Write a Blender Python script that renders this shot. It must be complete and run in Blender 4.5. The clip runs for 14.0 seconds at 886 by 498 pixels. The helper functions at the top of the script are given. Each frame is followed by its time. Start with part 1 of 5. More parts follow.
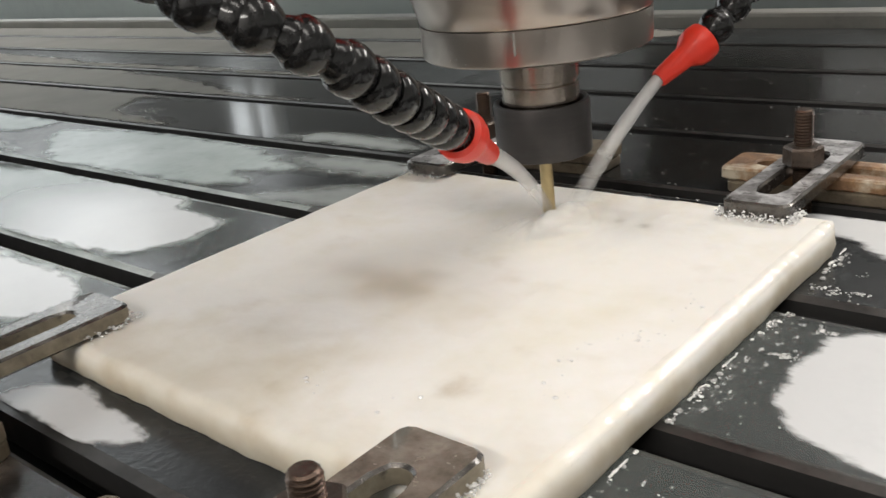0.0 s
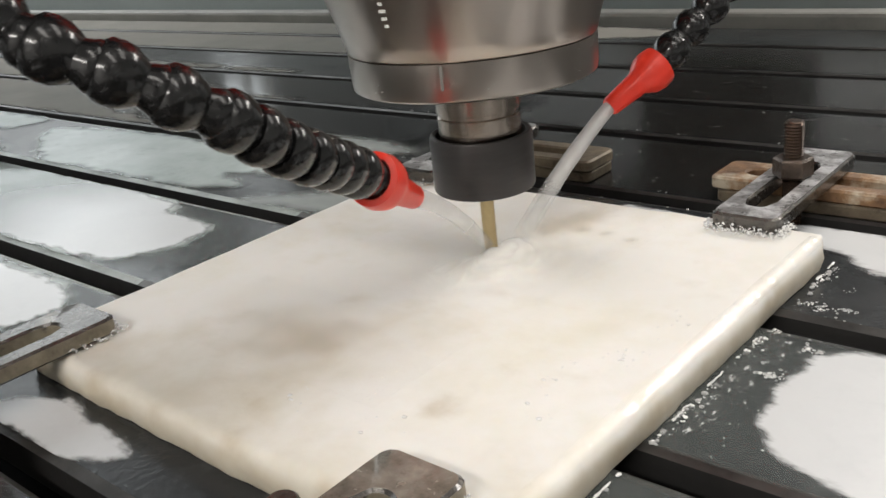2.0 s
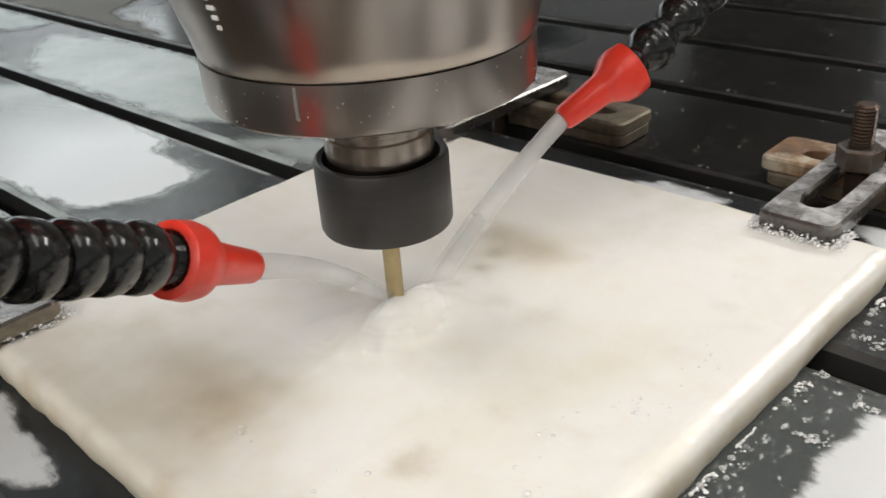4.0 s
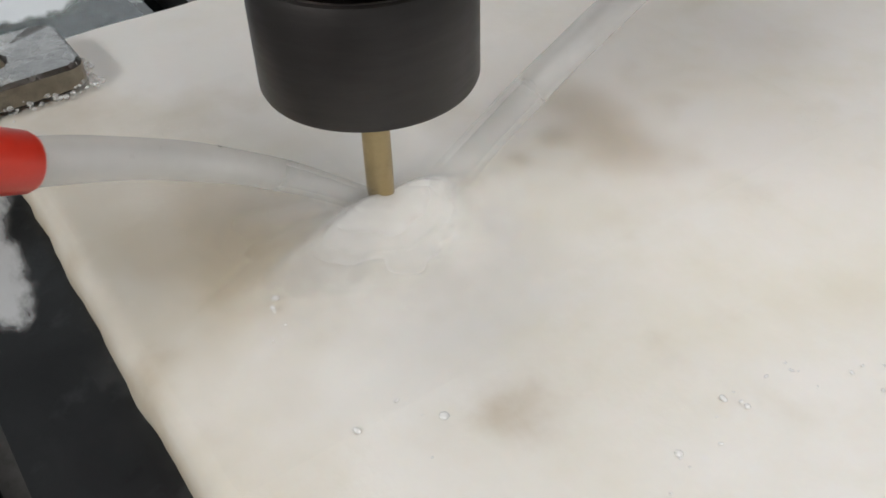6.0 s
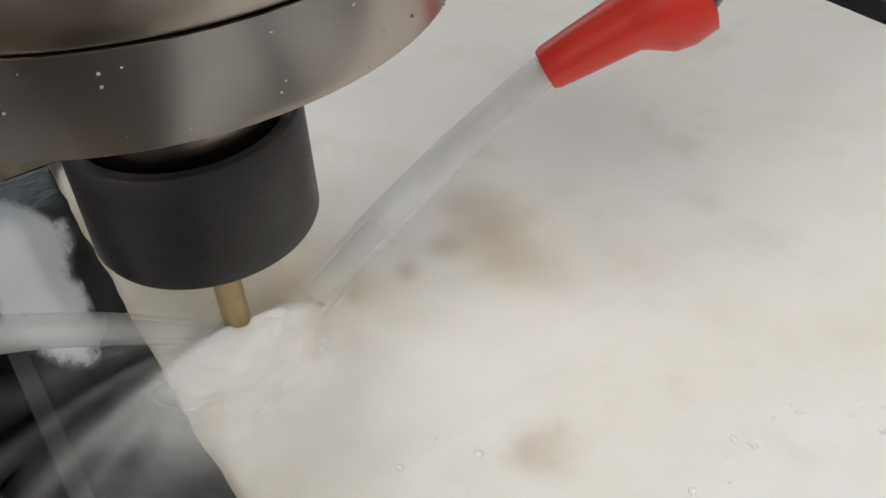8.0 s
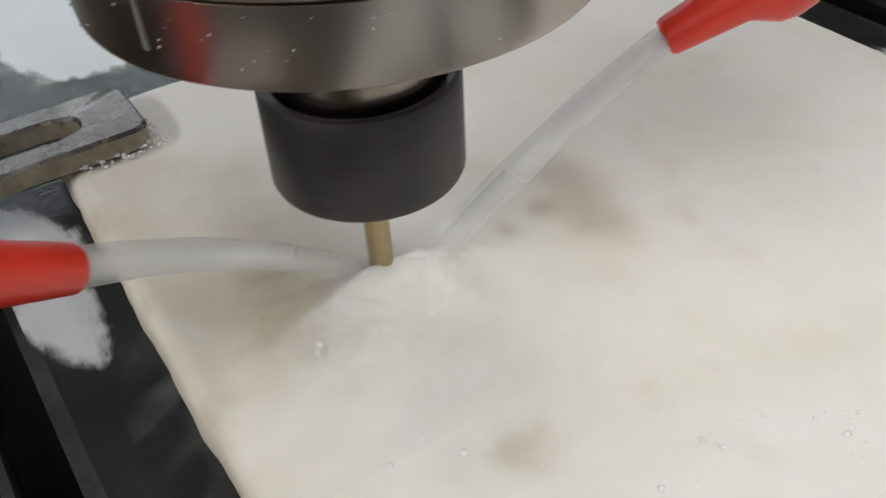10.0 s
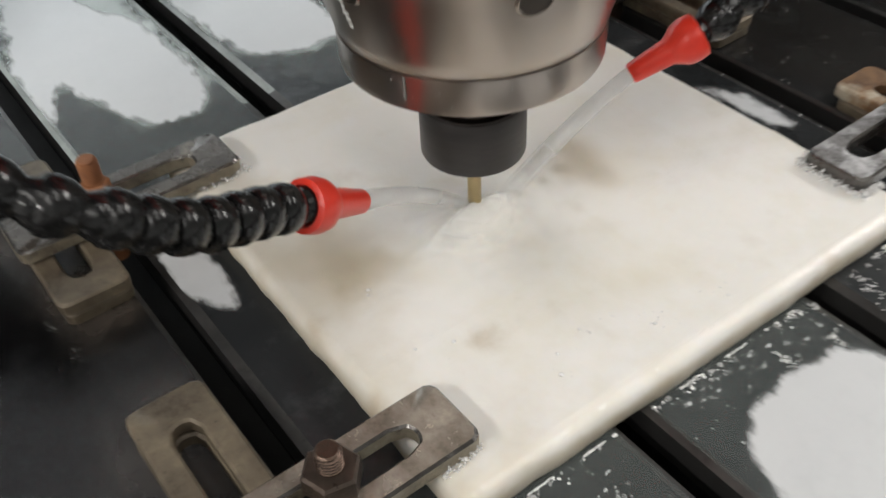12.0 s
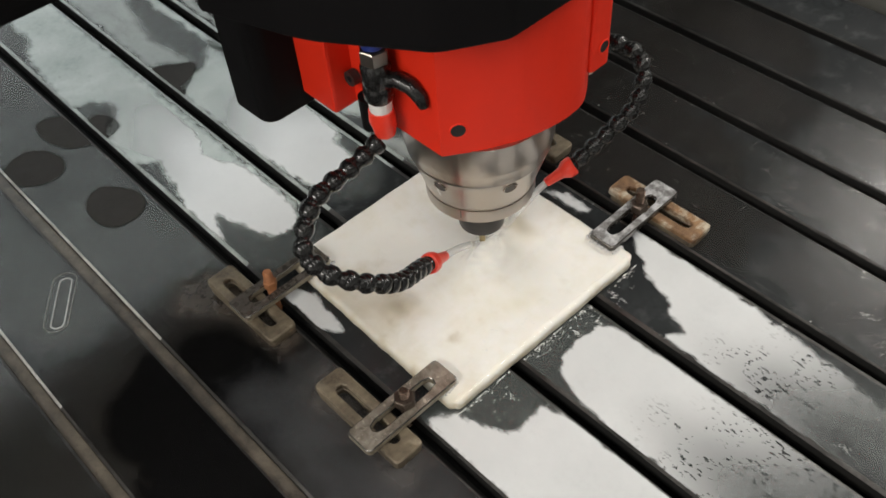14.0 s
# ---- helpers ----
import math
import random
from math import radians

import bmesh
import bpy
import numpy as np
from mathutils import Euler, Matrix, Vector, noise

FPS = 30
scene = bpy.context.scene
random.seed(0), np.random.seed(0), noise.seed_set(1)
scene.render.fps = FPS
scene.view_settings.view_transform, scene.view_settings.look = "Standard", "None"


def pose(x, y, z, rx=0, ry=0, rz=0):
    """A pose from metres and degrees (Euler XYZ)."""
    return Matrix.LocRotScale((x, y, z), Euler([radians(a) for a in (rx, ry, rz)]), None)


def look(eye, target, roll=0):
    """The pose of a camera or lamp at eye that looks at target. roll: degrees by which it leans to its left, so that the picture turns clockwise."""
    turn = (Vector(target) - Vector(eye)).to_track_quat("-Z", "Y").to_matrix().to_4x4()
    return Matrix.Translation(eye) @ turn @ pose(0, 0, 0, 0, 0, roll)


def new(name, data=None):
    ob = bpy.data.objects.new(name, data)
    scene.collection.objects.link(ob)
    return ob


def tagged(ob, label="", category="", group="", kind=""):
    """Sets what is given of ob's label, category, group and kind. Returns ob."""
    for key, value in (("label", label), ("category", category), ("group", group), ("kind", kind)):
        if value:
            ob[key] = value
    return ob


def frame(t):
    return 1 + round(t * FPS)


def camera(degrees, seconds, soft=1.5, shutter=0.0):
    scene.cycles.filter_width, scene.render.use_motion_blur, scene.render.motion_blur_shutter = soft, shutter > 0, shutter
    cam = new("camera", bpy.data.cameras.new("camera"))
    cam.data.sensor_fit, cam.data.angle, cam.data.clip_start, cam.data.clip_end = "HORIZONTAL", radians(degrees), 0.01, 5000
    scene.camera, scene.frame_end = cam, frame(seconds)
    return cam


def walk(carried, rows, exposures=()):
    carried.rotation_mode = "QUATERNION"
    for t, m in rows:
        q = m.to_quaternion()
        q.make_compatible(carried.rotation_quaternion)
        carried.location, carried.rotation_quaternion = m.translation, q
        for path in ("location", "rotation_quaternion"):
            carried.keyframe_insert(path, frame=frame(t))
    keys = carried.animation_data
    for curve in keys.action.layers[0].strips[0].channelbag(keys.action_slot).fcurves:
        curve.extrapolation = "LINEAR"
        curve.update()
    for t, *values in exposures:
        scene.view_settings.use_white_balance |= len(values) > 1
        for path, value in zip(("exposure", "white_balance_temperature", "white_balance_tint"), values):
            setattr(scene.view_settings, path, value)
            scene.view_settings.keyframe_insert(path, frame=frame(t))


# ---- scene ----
cam = camera(51.24, 14.0, soft=1.5, shutter=0.5)
walk(cam, [
    (0.0, look((0.2292, -0.2504, 0.1521), (0.0410, -0.0427, 0.0452), -6.81)),
    (0.5, look((0.2289, -0.2572, 0.1571), (0.0394, -0.0505, 0.0506), -6.56)),
    (1.0, look((0.2319, -0.2570, 0.1591), (0.0422, -0.0505, 0.0524), -6.54)),
    (1.5, look((0.2300, -0.2490, 0.1612), (0.0425, -0.0415, 0.0524), -6.79)),
    (2.0, look((0.2300, -0.2442, 0.1594), (0.0430, -0.0369, 0.0494), -6.48)),
    (2.2, look((0.2302, -0.2413, 0.1592), (0.0431, -0.0332, 0.0512), -6.36)),
    (4.3, look((0.1888, -0.1812, 0.1693), (0.0031, 0.0006, 0.0195), -3.92)),
    (4.5, look((0.1795, -0.1760, 0.1635), (-0.0054, 0.0002, 0.0062), -3.65)),
    (5.0, look((0.1546, -0.1540, 0.1521), (-0.0365, -0.0038, -0.0237), -2.92)),
    (5.5, look((0.1433, -0.1355, 0.1478), (-0.0478, 0.0010, -0.0388), -2.78)),
    (6.0, look((0.1372, -0.1309, 0.1302), (-0.0523, -0.0040, -0.0648), -2.18)),
    (6.5, look((0.1340, -0.1236, 0.1391), (-0.0585, -0.0106, -0.0612), -3.72)),
    (7.0, look((0.1346, -0.1312, 0.1423), (-0.0584, -0.0146, -0.0556), -3.48)),
    (7.2, look((0.1354, -0.1328, 0.1430), (-0.0573, -0.0143, -0.0541), -3.33)),
    (9.3, look((0.1458, -0.1354, 0.1550), (-0.0474, -0.0149, -0.0403), -3.61)),
    (9.5, look((0.1453, -0.1355, 0.1544), (-0.0480, -0.0152, -0.0409), -3.13)),
    (10.0, look((0.1493, -0.1361, 0.1565), (-0.0458, -0.0173, -0.0379), -3.55)),
    (10.5, look((0.1514, -0.1365, 0.1590), (-0.0435, -0.0149, -0.0340), -3.60)),
    (11.0, look((0.1734, -0.1527, 0.1947), (-0.0198, -0.0312, -0.0001), -4.02)),
    (11.5, look((0.2058, -0.1843, 0.2152), (0.0170, -0.0587, 0.0187), -3.02)),
    (12.0, look((0.2369, -0.2080, 0.2599), (0.0559, -0.0800, 0.0578), -2.99)),
    (12.5, look((0.2910, -0.2570, 0.3886), (-0.7960, 0.5490, -1.0844), -5.35)),
    (13.0, look((0.3510, -0.3140, 0.5120), (-0.6620, 0.4180, -1.0490), -6.75)),
    (13.5, look((0.3940, -0.3540, 0.6100), (-0.6180, 0.4470, -0.9180), -5.60)),
    (14.0, look((0.4259, -0.3795, 0.6634), (0.2731, -0.2504, 0.4398), -4.80)),
], exposures=[(0.0, 0.30, 6650, 11), (2.0, 0.30, 6600, 11), (4.5, 0.20, 6500, 10), (5.5, 0.0, 6350, 10), (7.0, -0.01, 6250, 10), (10.5, -0.01, 6250, 10), (12.0, 0.06, 6450, 10), (13.0, 0.14, 6650, 10), (14.0, 0.16, 6680, 9)])

# ---- light ----
world = bpy.data.worlds.new("world")
scene.world = world
world.use_nodes = True
world.node_tree.nodes["Background"].inputs[0].default_value = (0.90, 0.97, 1.0, 1)
world.node_tree.nodes["Background"].inputs[1].default_value = 2.05


def area_lamp(name, eye, target, sx, sy, watts, colour):
    data = bpy.data.lights.new(name, "AREA")
    data.shape, data.size, data.size_y, data.energy, data.color = "RECTANGLE", sx, sy, watts, colour
    ob = new(name, data)
    ob.matrix_world = look(eye, target)
    return ob


WARM = (1.0, 0.965, 0.92)
# unseen lamps added and placed to brighten slab and bed
FILL_TUBES = ((1.10, -0.75, 2.35, WARM, 13), (1.10, 0.85, 2.35, WARM, 11), (2.6, -1.4, 2.1, WARM, 2), (0.65, 2.35, 1.75, WARM, 61), (0.2, -2.5, 1.75, WARM, 74))
for lx, ly, lz, tone, watts in FILL_TUBES:
    area_lamp("added_fill_lamp", (lx, ly, lz), (lx - 0.3 * lx, ly, 0), 0.40, 2.0, watts, tone)


# ---- materials ----
def material(name, base, dark=None, rough=0.5, metal=0.0, scale=40.0, fine=400.0, spread=(0.35, 0.7), bump=0.15, bump_scale=600.0,
             coat=0.0, coat_rough=0.05, rough_vary=0.1, stretch=(1, 1, 1), depth=0.001, sss=0.0, spec=0.5, third=None):
    """Two scales of colour noise, uneven gloss and a fine relief, in object coordinates (metres)."""
    m = bpy.data.materials.new(name)
    m.use_nodes = True
    nt = m.node_tree
    p = nt.nodes["Principled BSDF"]
    dark = dark or tuple(c * 0.7 for c in base)
    co = nt.nodes.new("ShaderNodeTexCoord")
    mp = nt.nodes.new("ShaderNodeMapping")
    mp.inputs["Scale"].default_value = stretch
    nt.links.new(co.outputs["Object"], mp.inputs["Vector"])

    def nz(s, detail=6.0, rgh=0.6):
        n = nt.nodes.new("ShaderNodeTexNoise")
        n.inputs["Scale"].default_value, n.inputs["Detail"].default_value, n.inputs["Roughness"].default_value = s, detail, rgh
        nt.links.new(mp.outputs[0], n.inputs["Vector"])
        return n.outputs["Fac"]

    def ramp(src, a, b):
        r = nt.nodes.new("ShaderNodeMapRange")
        r.inputs["From Min"].default_value, r.inputs["From Max"].default_value = a, b
        nt.links.new(src, r.inputs["Value"])
        return r.outputs["Result"]

    def mix(fac, a, b):
        x = nt.nodes.new("ShaderNodeMix")
        x.data_type = "RGBA"
        if fac is not None:
            nt.links.new(fac, x.inputs["Factor"])
        for sock, v in ((x.inputs["A"], a), (x.inputs["B"], b)):
            if isinstance(v, tuple):
                sock.default_value = (*v, 1)
            else:
                nt.links.new(v, sock)
        return x.outputs["Result"]

    big, small = nz(scale), nz(fine)
    col = mix(ramp(big, *spread), dark, base)
    col = mix(ramp(small, 0.35, 0.75), col, mix(ramp(small, 0.6, 0.8), tuple(0.5 * (a + b) for a, b in zip(base, dark)), dark))
    if third:
        col = mix(ramp(nz(third[1]), third[2], third[3]), col, third[0])
    nt.links.new(col, p.inputs["Base Color"])
    rr = nt.nodes.new("ShaderNodeMapRange")
    rr.inputs["To Min"].default_value, rr.inputs["To Max"].default_value = max(0.02, rough - rough_vary), rough + rough_vary
    nt.links.new(nz(scale * 2.3), rr.inputs["Value"])
    nt.links.new(rr.outputs["Result"], p.inputs["Roughness"])
    p.inputs["Metallic"].default_value = metal
    p.inputs["Coat Weight"].default_value, p.inputs["Coat Roughness"].default_value = coat, coat_rough
    p.inputs["Specular IOR Level"].default_value = spec
    if sss:
        p.inputs["Subsurface Weight"].default_value = sss
        p.inputs["Subsurface Radius"].default_value = (0.010, 0.008, 0.006)
        p.inputs["Subsurface Scale"].default_value = 0.6
    if bump:
        b = nt.nodes.new("ShaderNodeBump")
        b.inputs["Strength"].default_value, b.inputs["Distance"].default_value = bump, depth
        nt.links.new(nz(bump_scale), b.inputs["Height"])
        nt.links.new(b.outputs[0], p.inputs["Normal"])
    return m


M_BED = material("wet_slate_steel", (0.029, 0.031, 0.0325), (0.014, 0.0155, 0.0165), rough=0.20, spec=0.27, scale=9, fine=140, bump=0.16, bump_scale=300, rough_vary=0.17, third=((0.060, 0.066, 0.066), 34, 0.54, 0.74))
# pale chamfer colour stands in for the glint along the slot edges
M_EDGEGLINT = material("bar_edge_glint", (0.66, 0.65, 0.63), (0.30, 0.28, 0.26), rough=0.36, metal=0.5, scale=18, fine=160, spread=(0.36, 0.52), bump=0.2, bump_scale=250)
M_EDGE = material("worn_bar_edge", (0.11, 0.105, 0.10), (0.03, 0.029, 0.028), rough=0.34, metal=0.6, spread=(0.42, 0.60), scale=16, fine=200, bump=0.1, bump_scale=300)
M_EDGEMILK = material("slurry_washed_edge", (0.42, 0.46, 0.44), (0.18, 0.20, 0.19), rough=0.45, spread=(0.40, 0.60), scale=22, fine=200, bump=0.1, bump_scale=300)
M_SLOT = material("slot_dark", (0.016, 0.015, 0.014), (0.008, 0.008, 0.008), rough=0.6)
M_MUD = material("brown_sediment", (0.13, 0.108, 0.082), (0.035, 0.028, 0.022), rough=0.55, spread=(0.40, 0.60), scale=30, fine=300, bump=0.3)
M_SLURRY = material("white_slurry", (0.67, 0.682, 0.690), (0.58, 0.597, 0.607), rough=0.38, scale=14, fine=160, bump=0.05, bump_scale=200, coat=0.25, coat_rough=0.2)
M_SLURRYTHICK = material("thick_white_slurry", (0.70, 0.715, 0.725), (0.62, 0.640, 0.650), rough=0.38, scale=14, fine=160, bump=0.05, bump_scale=200, coat=0.25, coat_rough=0.2)
M_WETSPOT = material("dark_dull_spot", (0.034, 0.030, 0.027), (0.024, 0.021, 0.019), rough=0.75, scale=30, fine=200, bump=0.04, spec=0.25)
M_STEEL = material("turned_steel", (0.45, 0.405, 0.365), (0.42, 0.375, 0.335), rough=0.28, metal=1.0, scale=14, fine=160, bump=0.0, stretch=(1, 1, 5), rough_vary=0.006)
M_STEELDARK = material("brown_steel", (0.36, 0.31, 0.27), (0.33, 0.285, 0.245), rough=0.26, metal=1.0, scale=14, fine=160, bump=0.01, stretch=(1, 1, 5), rough_vary=0.03)
# dark steel colour for the shade inside the nose's bolt holes
M_STEELSHADE = material("shaded_bore", (0.085, 0.072, 0.062), (0.05, 0.043, 0.037), rough=0.4, metal=0.8, scale=60, fine=300)
M_NUT = material("black_oxide", (0.050, 0.046, 0.045), (0.034, 0.0315, 0.031), rough=0.42, metal=0.4, scale=50, fine=500, bump=0.05, stretch=(1, 1, 8))
M_BRASS = material("gold_carbide", (0.55, 0.44, 0.24), (0.42, 0.33, 0.18), rough=0.35, metal=0.7, scale=200, fine=900)
M_RED = material("red_paint", (0.74, 0.027, 0.008), (0.67, 0.023, 0.007), spec=0.35, rough=0.48, scale=12, fine=200, bump=0.06, bump_scale=500)
M_REDPLASTIC = material("red_plastic", (0.86, 0.050, 0.024), (0.74, 0.038, 0.02), rough=0.32, scale=90, fine=600, bump=0.08, sss=0.1)
M_BLACKPAINT = material("black_paint", (0.005, 0.0045, 0.005), (0.0035, 0.0033, 0.0037), spec=0.10, rough=0.6, scale=10, fine=200, bump=0.05)
M_HOSE = material("black_glossy_plastic", (0.012, 0.0118, 0.0118), (0.006, 0.006, 0.0062), rough=0.26, scale=150, fine=700, bump=0.03, coat=0.55, coat_rough=0.13, spec=0.20)
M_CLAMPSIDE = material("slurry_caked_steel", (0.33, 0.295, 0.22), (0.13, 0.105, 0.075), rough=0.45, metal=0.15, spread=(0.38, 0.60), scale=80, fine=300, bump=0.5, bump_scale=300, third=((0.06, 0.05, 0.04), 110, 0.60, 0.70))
M_CLAMP = material("worn_clamp_steel", (0.42, 0.375, 0.32), (0.13, 0.11, 0.085), rough=0.24, metal=0.45, spread=(0.40, 0.62), coat=0.4, coat_rough=0.12, scale=75, fine=350, bump=0.35, bump_scale=350, rough_vary=0.15,
                   third=((0.15, 0.125, 0.10), 60, 0.58, 0.74))
M_CLAMPDARK = material("dark_side_steel", (0.14, 0.13, 0.12), (0.045, 0.04, 0.036), rough=0.25, metal=0.7, spread=(0.40, 0.62), coat=0.5, coat_rough=0.08, scale=90, fine=350, bump=0.4, bump_scale=350)
M_CLAMPGREY = material("grimy_clamp_steel", (0.145, 0.128, 0.112), (0.060, 0.050, 0.042), rough=0.28, metal=0.5, spread=(0.40, 0.62), coat=0.4, coat_rough=0.12, scale=75, fine=350, bump=0.35, bump_scale=350, third=((0.27, 0.24, 0.20), 50, 0.60, 0.75))
M_CLAMPWHITE = material("slurried_clamp_steel", (0.60, 0.60, 0.61), (0.10, 0.095, 0.09), rough=0.30, metal=0.15, spread=(0.48, 0.57), coat=0.5, coat_rough=0.10, scale=62, fine=300, bump=0.35, bump_scale=350, rough_vary=0.15)
M_BLOCK = material("grimy_block", (0.25, 0.205, 0.14), (0.050, 0.038, 0.028), rough=0.5, metal=0.3, scale=55, fine=350, bump=0.4, bump_scale=300)
M_BLOCKRUST = material("rusty_block", (0.30, 0.17, 0.08), (0.085, 0.045, 0.025), rough=0.5, metal=0.2, spread=(0.40, 0.62), scale=70, fine=350, bump=0.5, bump_scale=300, third=((0.50, 0.44, 0.34), 55, 0.52, 0.66))
M_STUD = material("rusty_stud", (0.17, 0.115, 0.085), (0.065, 0.046, 0.037), rough=0.24, metal=0.75, scale=120, fine=500, bump=0.3)
M_NUTRUST = material("dark_rusty_nut", (0.115, 0.085, 0.066), (0.04, 0.032, 0.027), rough=0.30, metal=0.6, scale=120, fine=500, bump=0.3)
M_STUDORANGE = material("orange_rusty_stud", (0.42, 0.17, 0.06), (0.24, 0.10, 0.05), rough=0.6, metal=0.2, scale=120, fine=500, bump=0.4)
M_WALL = material("grey_green_sheet", (0.30, 0.34, 0.33), (0.22, 0.25, 0.245), rough=0.5, scale=3, fine=60, bump=0.05)
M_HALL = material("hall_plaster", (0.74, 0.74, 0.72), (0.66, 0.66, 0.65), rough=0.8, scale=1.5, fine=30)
# darker copy of the hall plaster, so the wet bed mirrors less brightness
M_WALLDIM = material("dimmed_hall_wall", (0.38, 0.39, 0.39), (0.32, 0.33, 0.33), rough=0.7, scale=1.5, fine=30)
M_FLOOR = material("hall_concrete", (0.22, 0.22, 0.215), (0.15, 0.15, 0.15), rough=0.7, scale=2, fine=50)
M_RAIL = material("pale_rail", (0.27, 0.265, 0.24), (0.18, 0.178, 0.165), rough=0.45, metal=0.3, scale=12, fine=200)
M_BLUE = material("blue_plastic", (0.02, 0.04, 0.25), (0.015, 0.03, 0.18), rough=0.35)
M_TAPE = material("white_tape", (0.78, 0.78, 0.76), (0.65, 0.65, 0.63), rough=0.5, scale=200, fine=900)


def water_material(name, tint, alpha, rough):
    """Aerated water: part clear, part milky."""
    m = bpy.data.materials.new(name)
    m.use_nodes = True
    nt = m.node_tree
    p = nt.nodes["Principled BSDF"]
    p.inputs["Base Color"].default_value = (*tint, 1)
    p.inputs["Roughness"].default_value = rough
    p.inputs["IOR"].default_value = 1.33
    n = nt.nodes.new("ShaderNodeTexNoise")
    n.inputs["Scale"].default_value, n.inputs["Detail"].default_value = 180, 4
    co = nt.nodes.new("ShaderNodeTexCoord")
    nt.links.new(co.outputs["Object"], n.inputs["Vector"])
    r = nt.nodes.new("ShaderNodeMapRange")
    r.inputs["From Min"].default_value, r.inputs["From Max"].default_value = 0.3, 0.7
    r.inputs["To Min"].default_value, r.inputs["To Max"].default_value = alpha[0], alpha[1]
    nt.links.new(n.outputs["Fac"], r.inputs["Value"])
    nt.links.new(r.outputs["Result"], p.inputs["Alpha"])
    return m


def covered(m, scale, detail, amount, width, peak=1.0, stretch=(1, 1, 1), holes=0.0, torn=0.0):
    """Lets a film's material thin out where its cover value, broken up by noise, is low; torn: how sparse its scraps are; holes: drops that break it open where it is thin."""
    nt = m.node_tree
    p, out = nt.nodes["Principled BSDF"], nt.nodes["Material Output"]
    at = nt.nodes.new("ShaderNodeAttribute")
    at.attribute_name = "cover"
    co = nt.nodes.new("ShaderNodeTexCoord")
    mp = nt.nodes.new("ShaderNodeMapping")
    mp.inputs["Scale"].default_value = stretch
    nt.links.new(co.outputs["Object"], mp.inputs["Vector"])
    n = nt.nodes.new("ShaderNodeTexNoise")
    n.inputs["Scale"].default_value, n.inputs["Detail"].default_value, n.inputs["Roughness"].default_value = scale, detail, 0.65
    nt.links.new(mp.outputs[0], n.inputs["Vector"])
    a = nt.nodes.new("ShaderNodeMath")
    a.operation = "MULTIPLY_ADD"
    nt.links.new(n.outputs["Fac"], a.inputs[0])
    a.inputs[1].default_value = amount
    nt.links.new(at.outputs["Fac"], a.inputs[2])
    r = nt.nodes.new("ShaderNodeMapRange")
    r.interpolation_type = "SMOOTHSTEP"
    mid = 0.5 + amount * 0.5 + torn
    r.inputs["From Min"].default_value, r.inputs["From Max"].default_value = mid - width, mid + width
    r.inputs["To Max"].default_value = peak
    nt.links.new(a.outputs[0], r.inputs["Value"])
    clear, mix = nt.nodes.new("ShaderNodeBsdfTransparent"), nt.nodes.new("ShaderNodeMixShader")
    fac = r.outputs["Result"]
    if holes:
        thin, turn, drops, spot, gate, both, left, last = [nt.nodes.new("ShaderNode" + q) for q in ("Attribute", "Mapping", "TexNoise", "MapRange", "MapRange", "Math", "Math", "Math")]
        thin.attribute_name = "thin"
        turn.inputs["Rotation"].default_value, turn.inputs["Scale"].default_value = (0, 0, radians(24)), (0.42, 1, 1)
        drops.inputs["Scale"].default_value, drops.inputs["Detail"].default_value = 400, 2.5
        nt.links.new(co.outputs["Object"], turn.inputs["Vector"])
        nt.links.new(turn.outputs[0], drops.inputs["Vector"])
        nt.links.new(drops.outputs["Fac"], spot.inputs["Value"])
        spot.inputs["From Min"].default_value, spot.inputs["From Max"].default_value = holes, holes + 0.05
        nt.links.new(thin.outputs["Fac"], gate.inputs["Value"])
        gate.inputs["From Min"].default_value, gate.inputs["From Max"].default_value = 0.97, 0.66
        for node, op in ((both, "MULTIPLY"), (left, "MULTIPLY"), (last, "SUBTRACT")):
            node.operation = op
        nt.links.new(spot.outputs[0], both.inputs[0])
        nt.links.new(gate.outputs[0], both.inputs[1])
        nt.links.new(fac, left.inputs[0])
        nt.links.new(thin.outputs["Fac"], left.inputs[1])
        last.use_clamp = True
        nt.links.new(left.outputs[0], last.inputs[0])
        patch, where, some = [nt.nodes.new("ShaderNode" + q) for q in ("TexNoise", "MapRange", "Math")]
        patch.inputs["Scale"].default_value, patch.inputs["Detail"].default_value = 38, 2
        nt.links.new(co.outputs["Object"], patch.inputs["Vector"])
        where.inputs["From Min"].default_value, where.inputs["From Max"].default_value = 0.44, 0.56
        nt.links.new(patch.outputs["Fac"], where.inputs["Value"])
        some.operation = "MULTIPLY"
        nt.links.new(both.outputs[0], some.inputs[0])
        nt.links.new(where.outputs[0], some.inputs[1])
        nt.links.new(some.outputs[0], last.inputs[1])
        fac = last.outputs[0]
    nt.links.new(fac, mix.inputs[0])
    nt.links.new(clear.outputs[0], mix.inputs[1])
    nt.links.new(p.outputs[0], mix.inputs[2])
    nt.links.new(mix.outputs[0], out.inputs["Surface"])
    return m


covered(M_SLURRY, 150, 4, 1.0, 0.26, 0.96, (0.5, 1.2, 1), holes=0.59)
M_SLURRYTHICK = covered(M_SLURRYTHICK, 150, 4, 1.0, 0.26, 0.96, (0.5, 1.2, 1), holes=2.0)
covered(M_WETSPOT, 60, 5, 0.5, 0.2, 0.92)
M_JET = covered(material("aerated_water", (0.88, 0.872, 0.86), (0.84, 0.832, 0.82), rough=0.3, scale=60, fine=300, bump=0.03, bump_scale=150), 60, 3, 0.10, 0.55, 0.70, (1, 1, 1))
M_SPLASH = covered(material("white_splash", (0.95, 0.935, 0.91), (0.92, 0.905, 0.875), rough=0.60, scale=20, fine=60, bump=0.0, spec=0.2), 60, 3, 0.40, 0.55, 0.46)
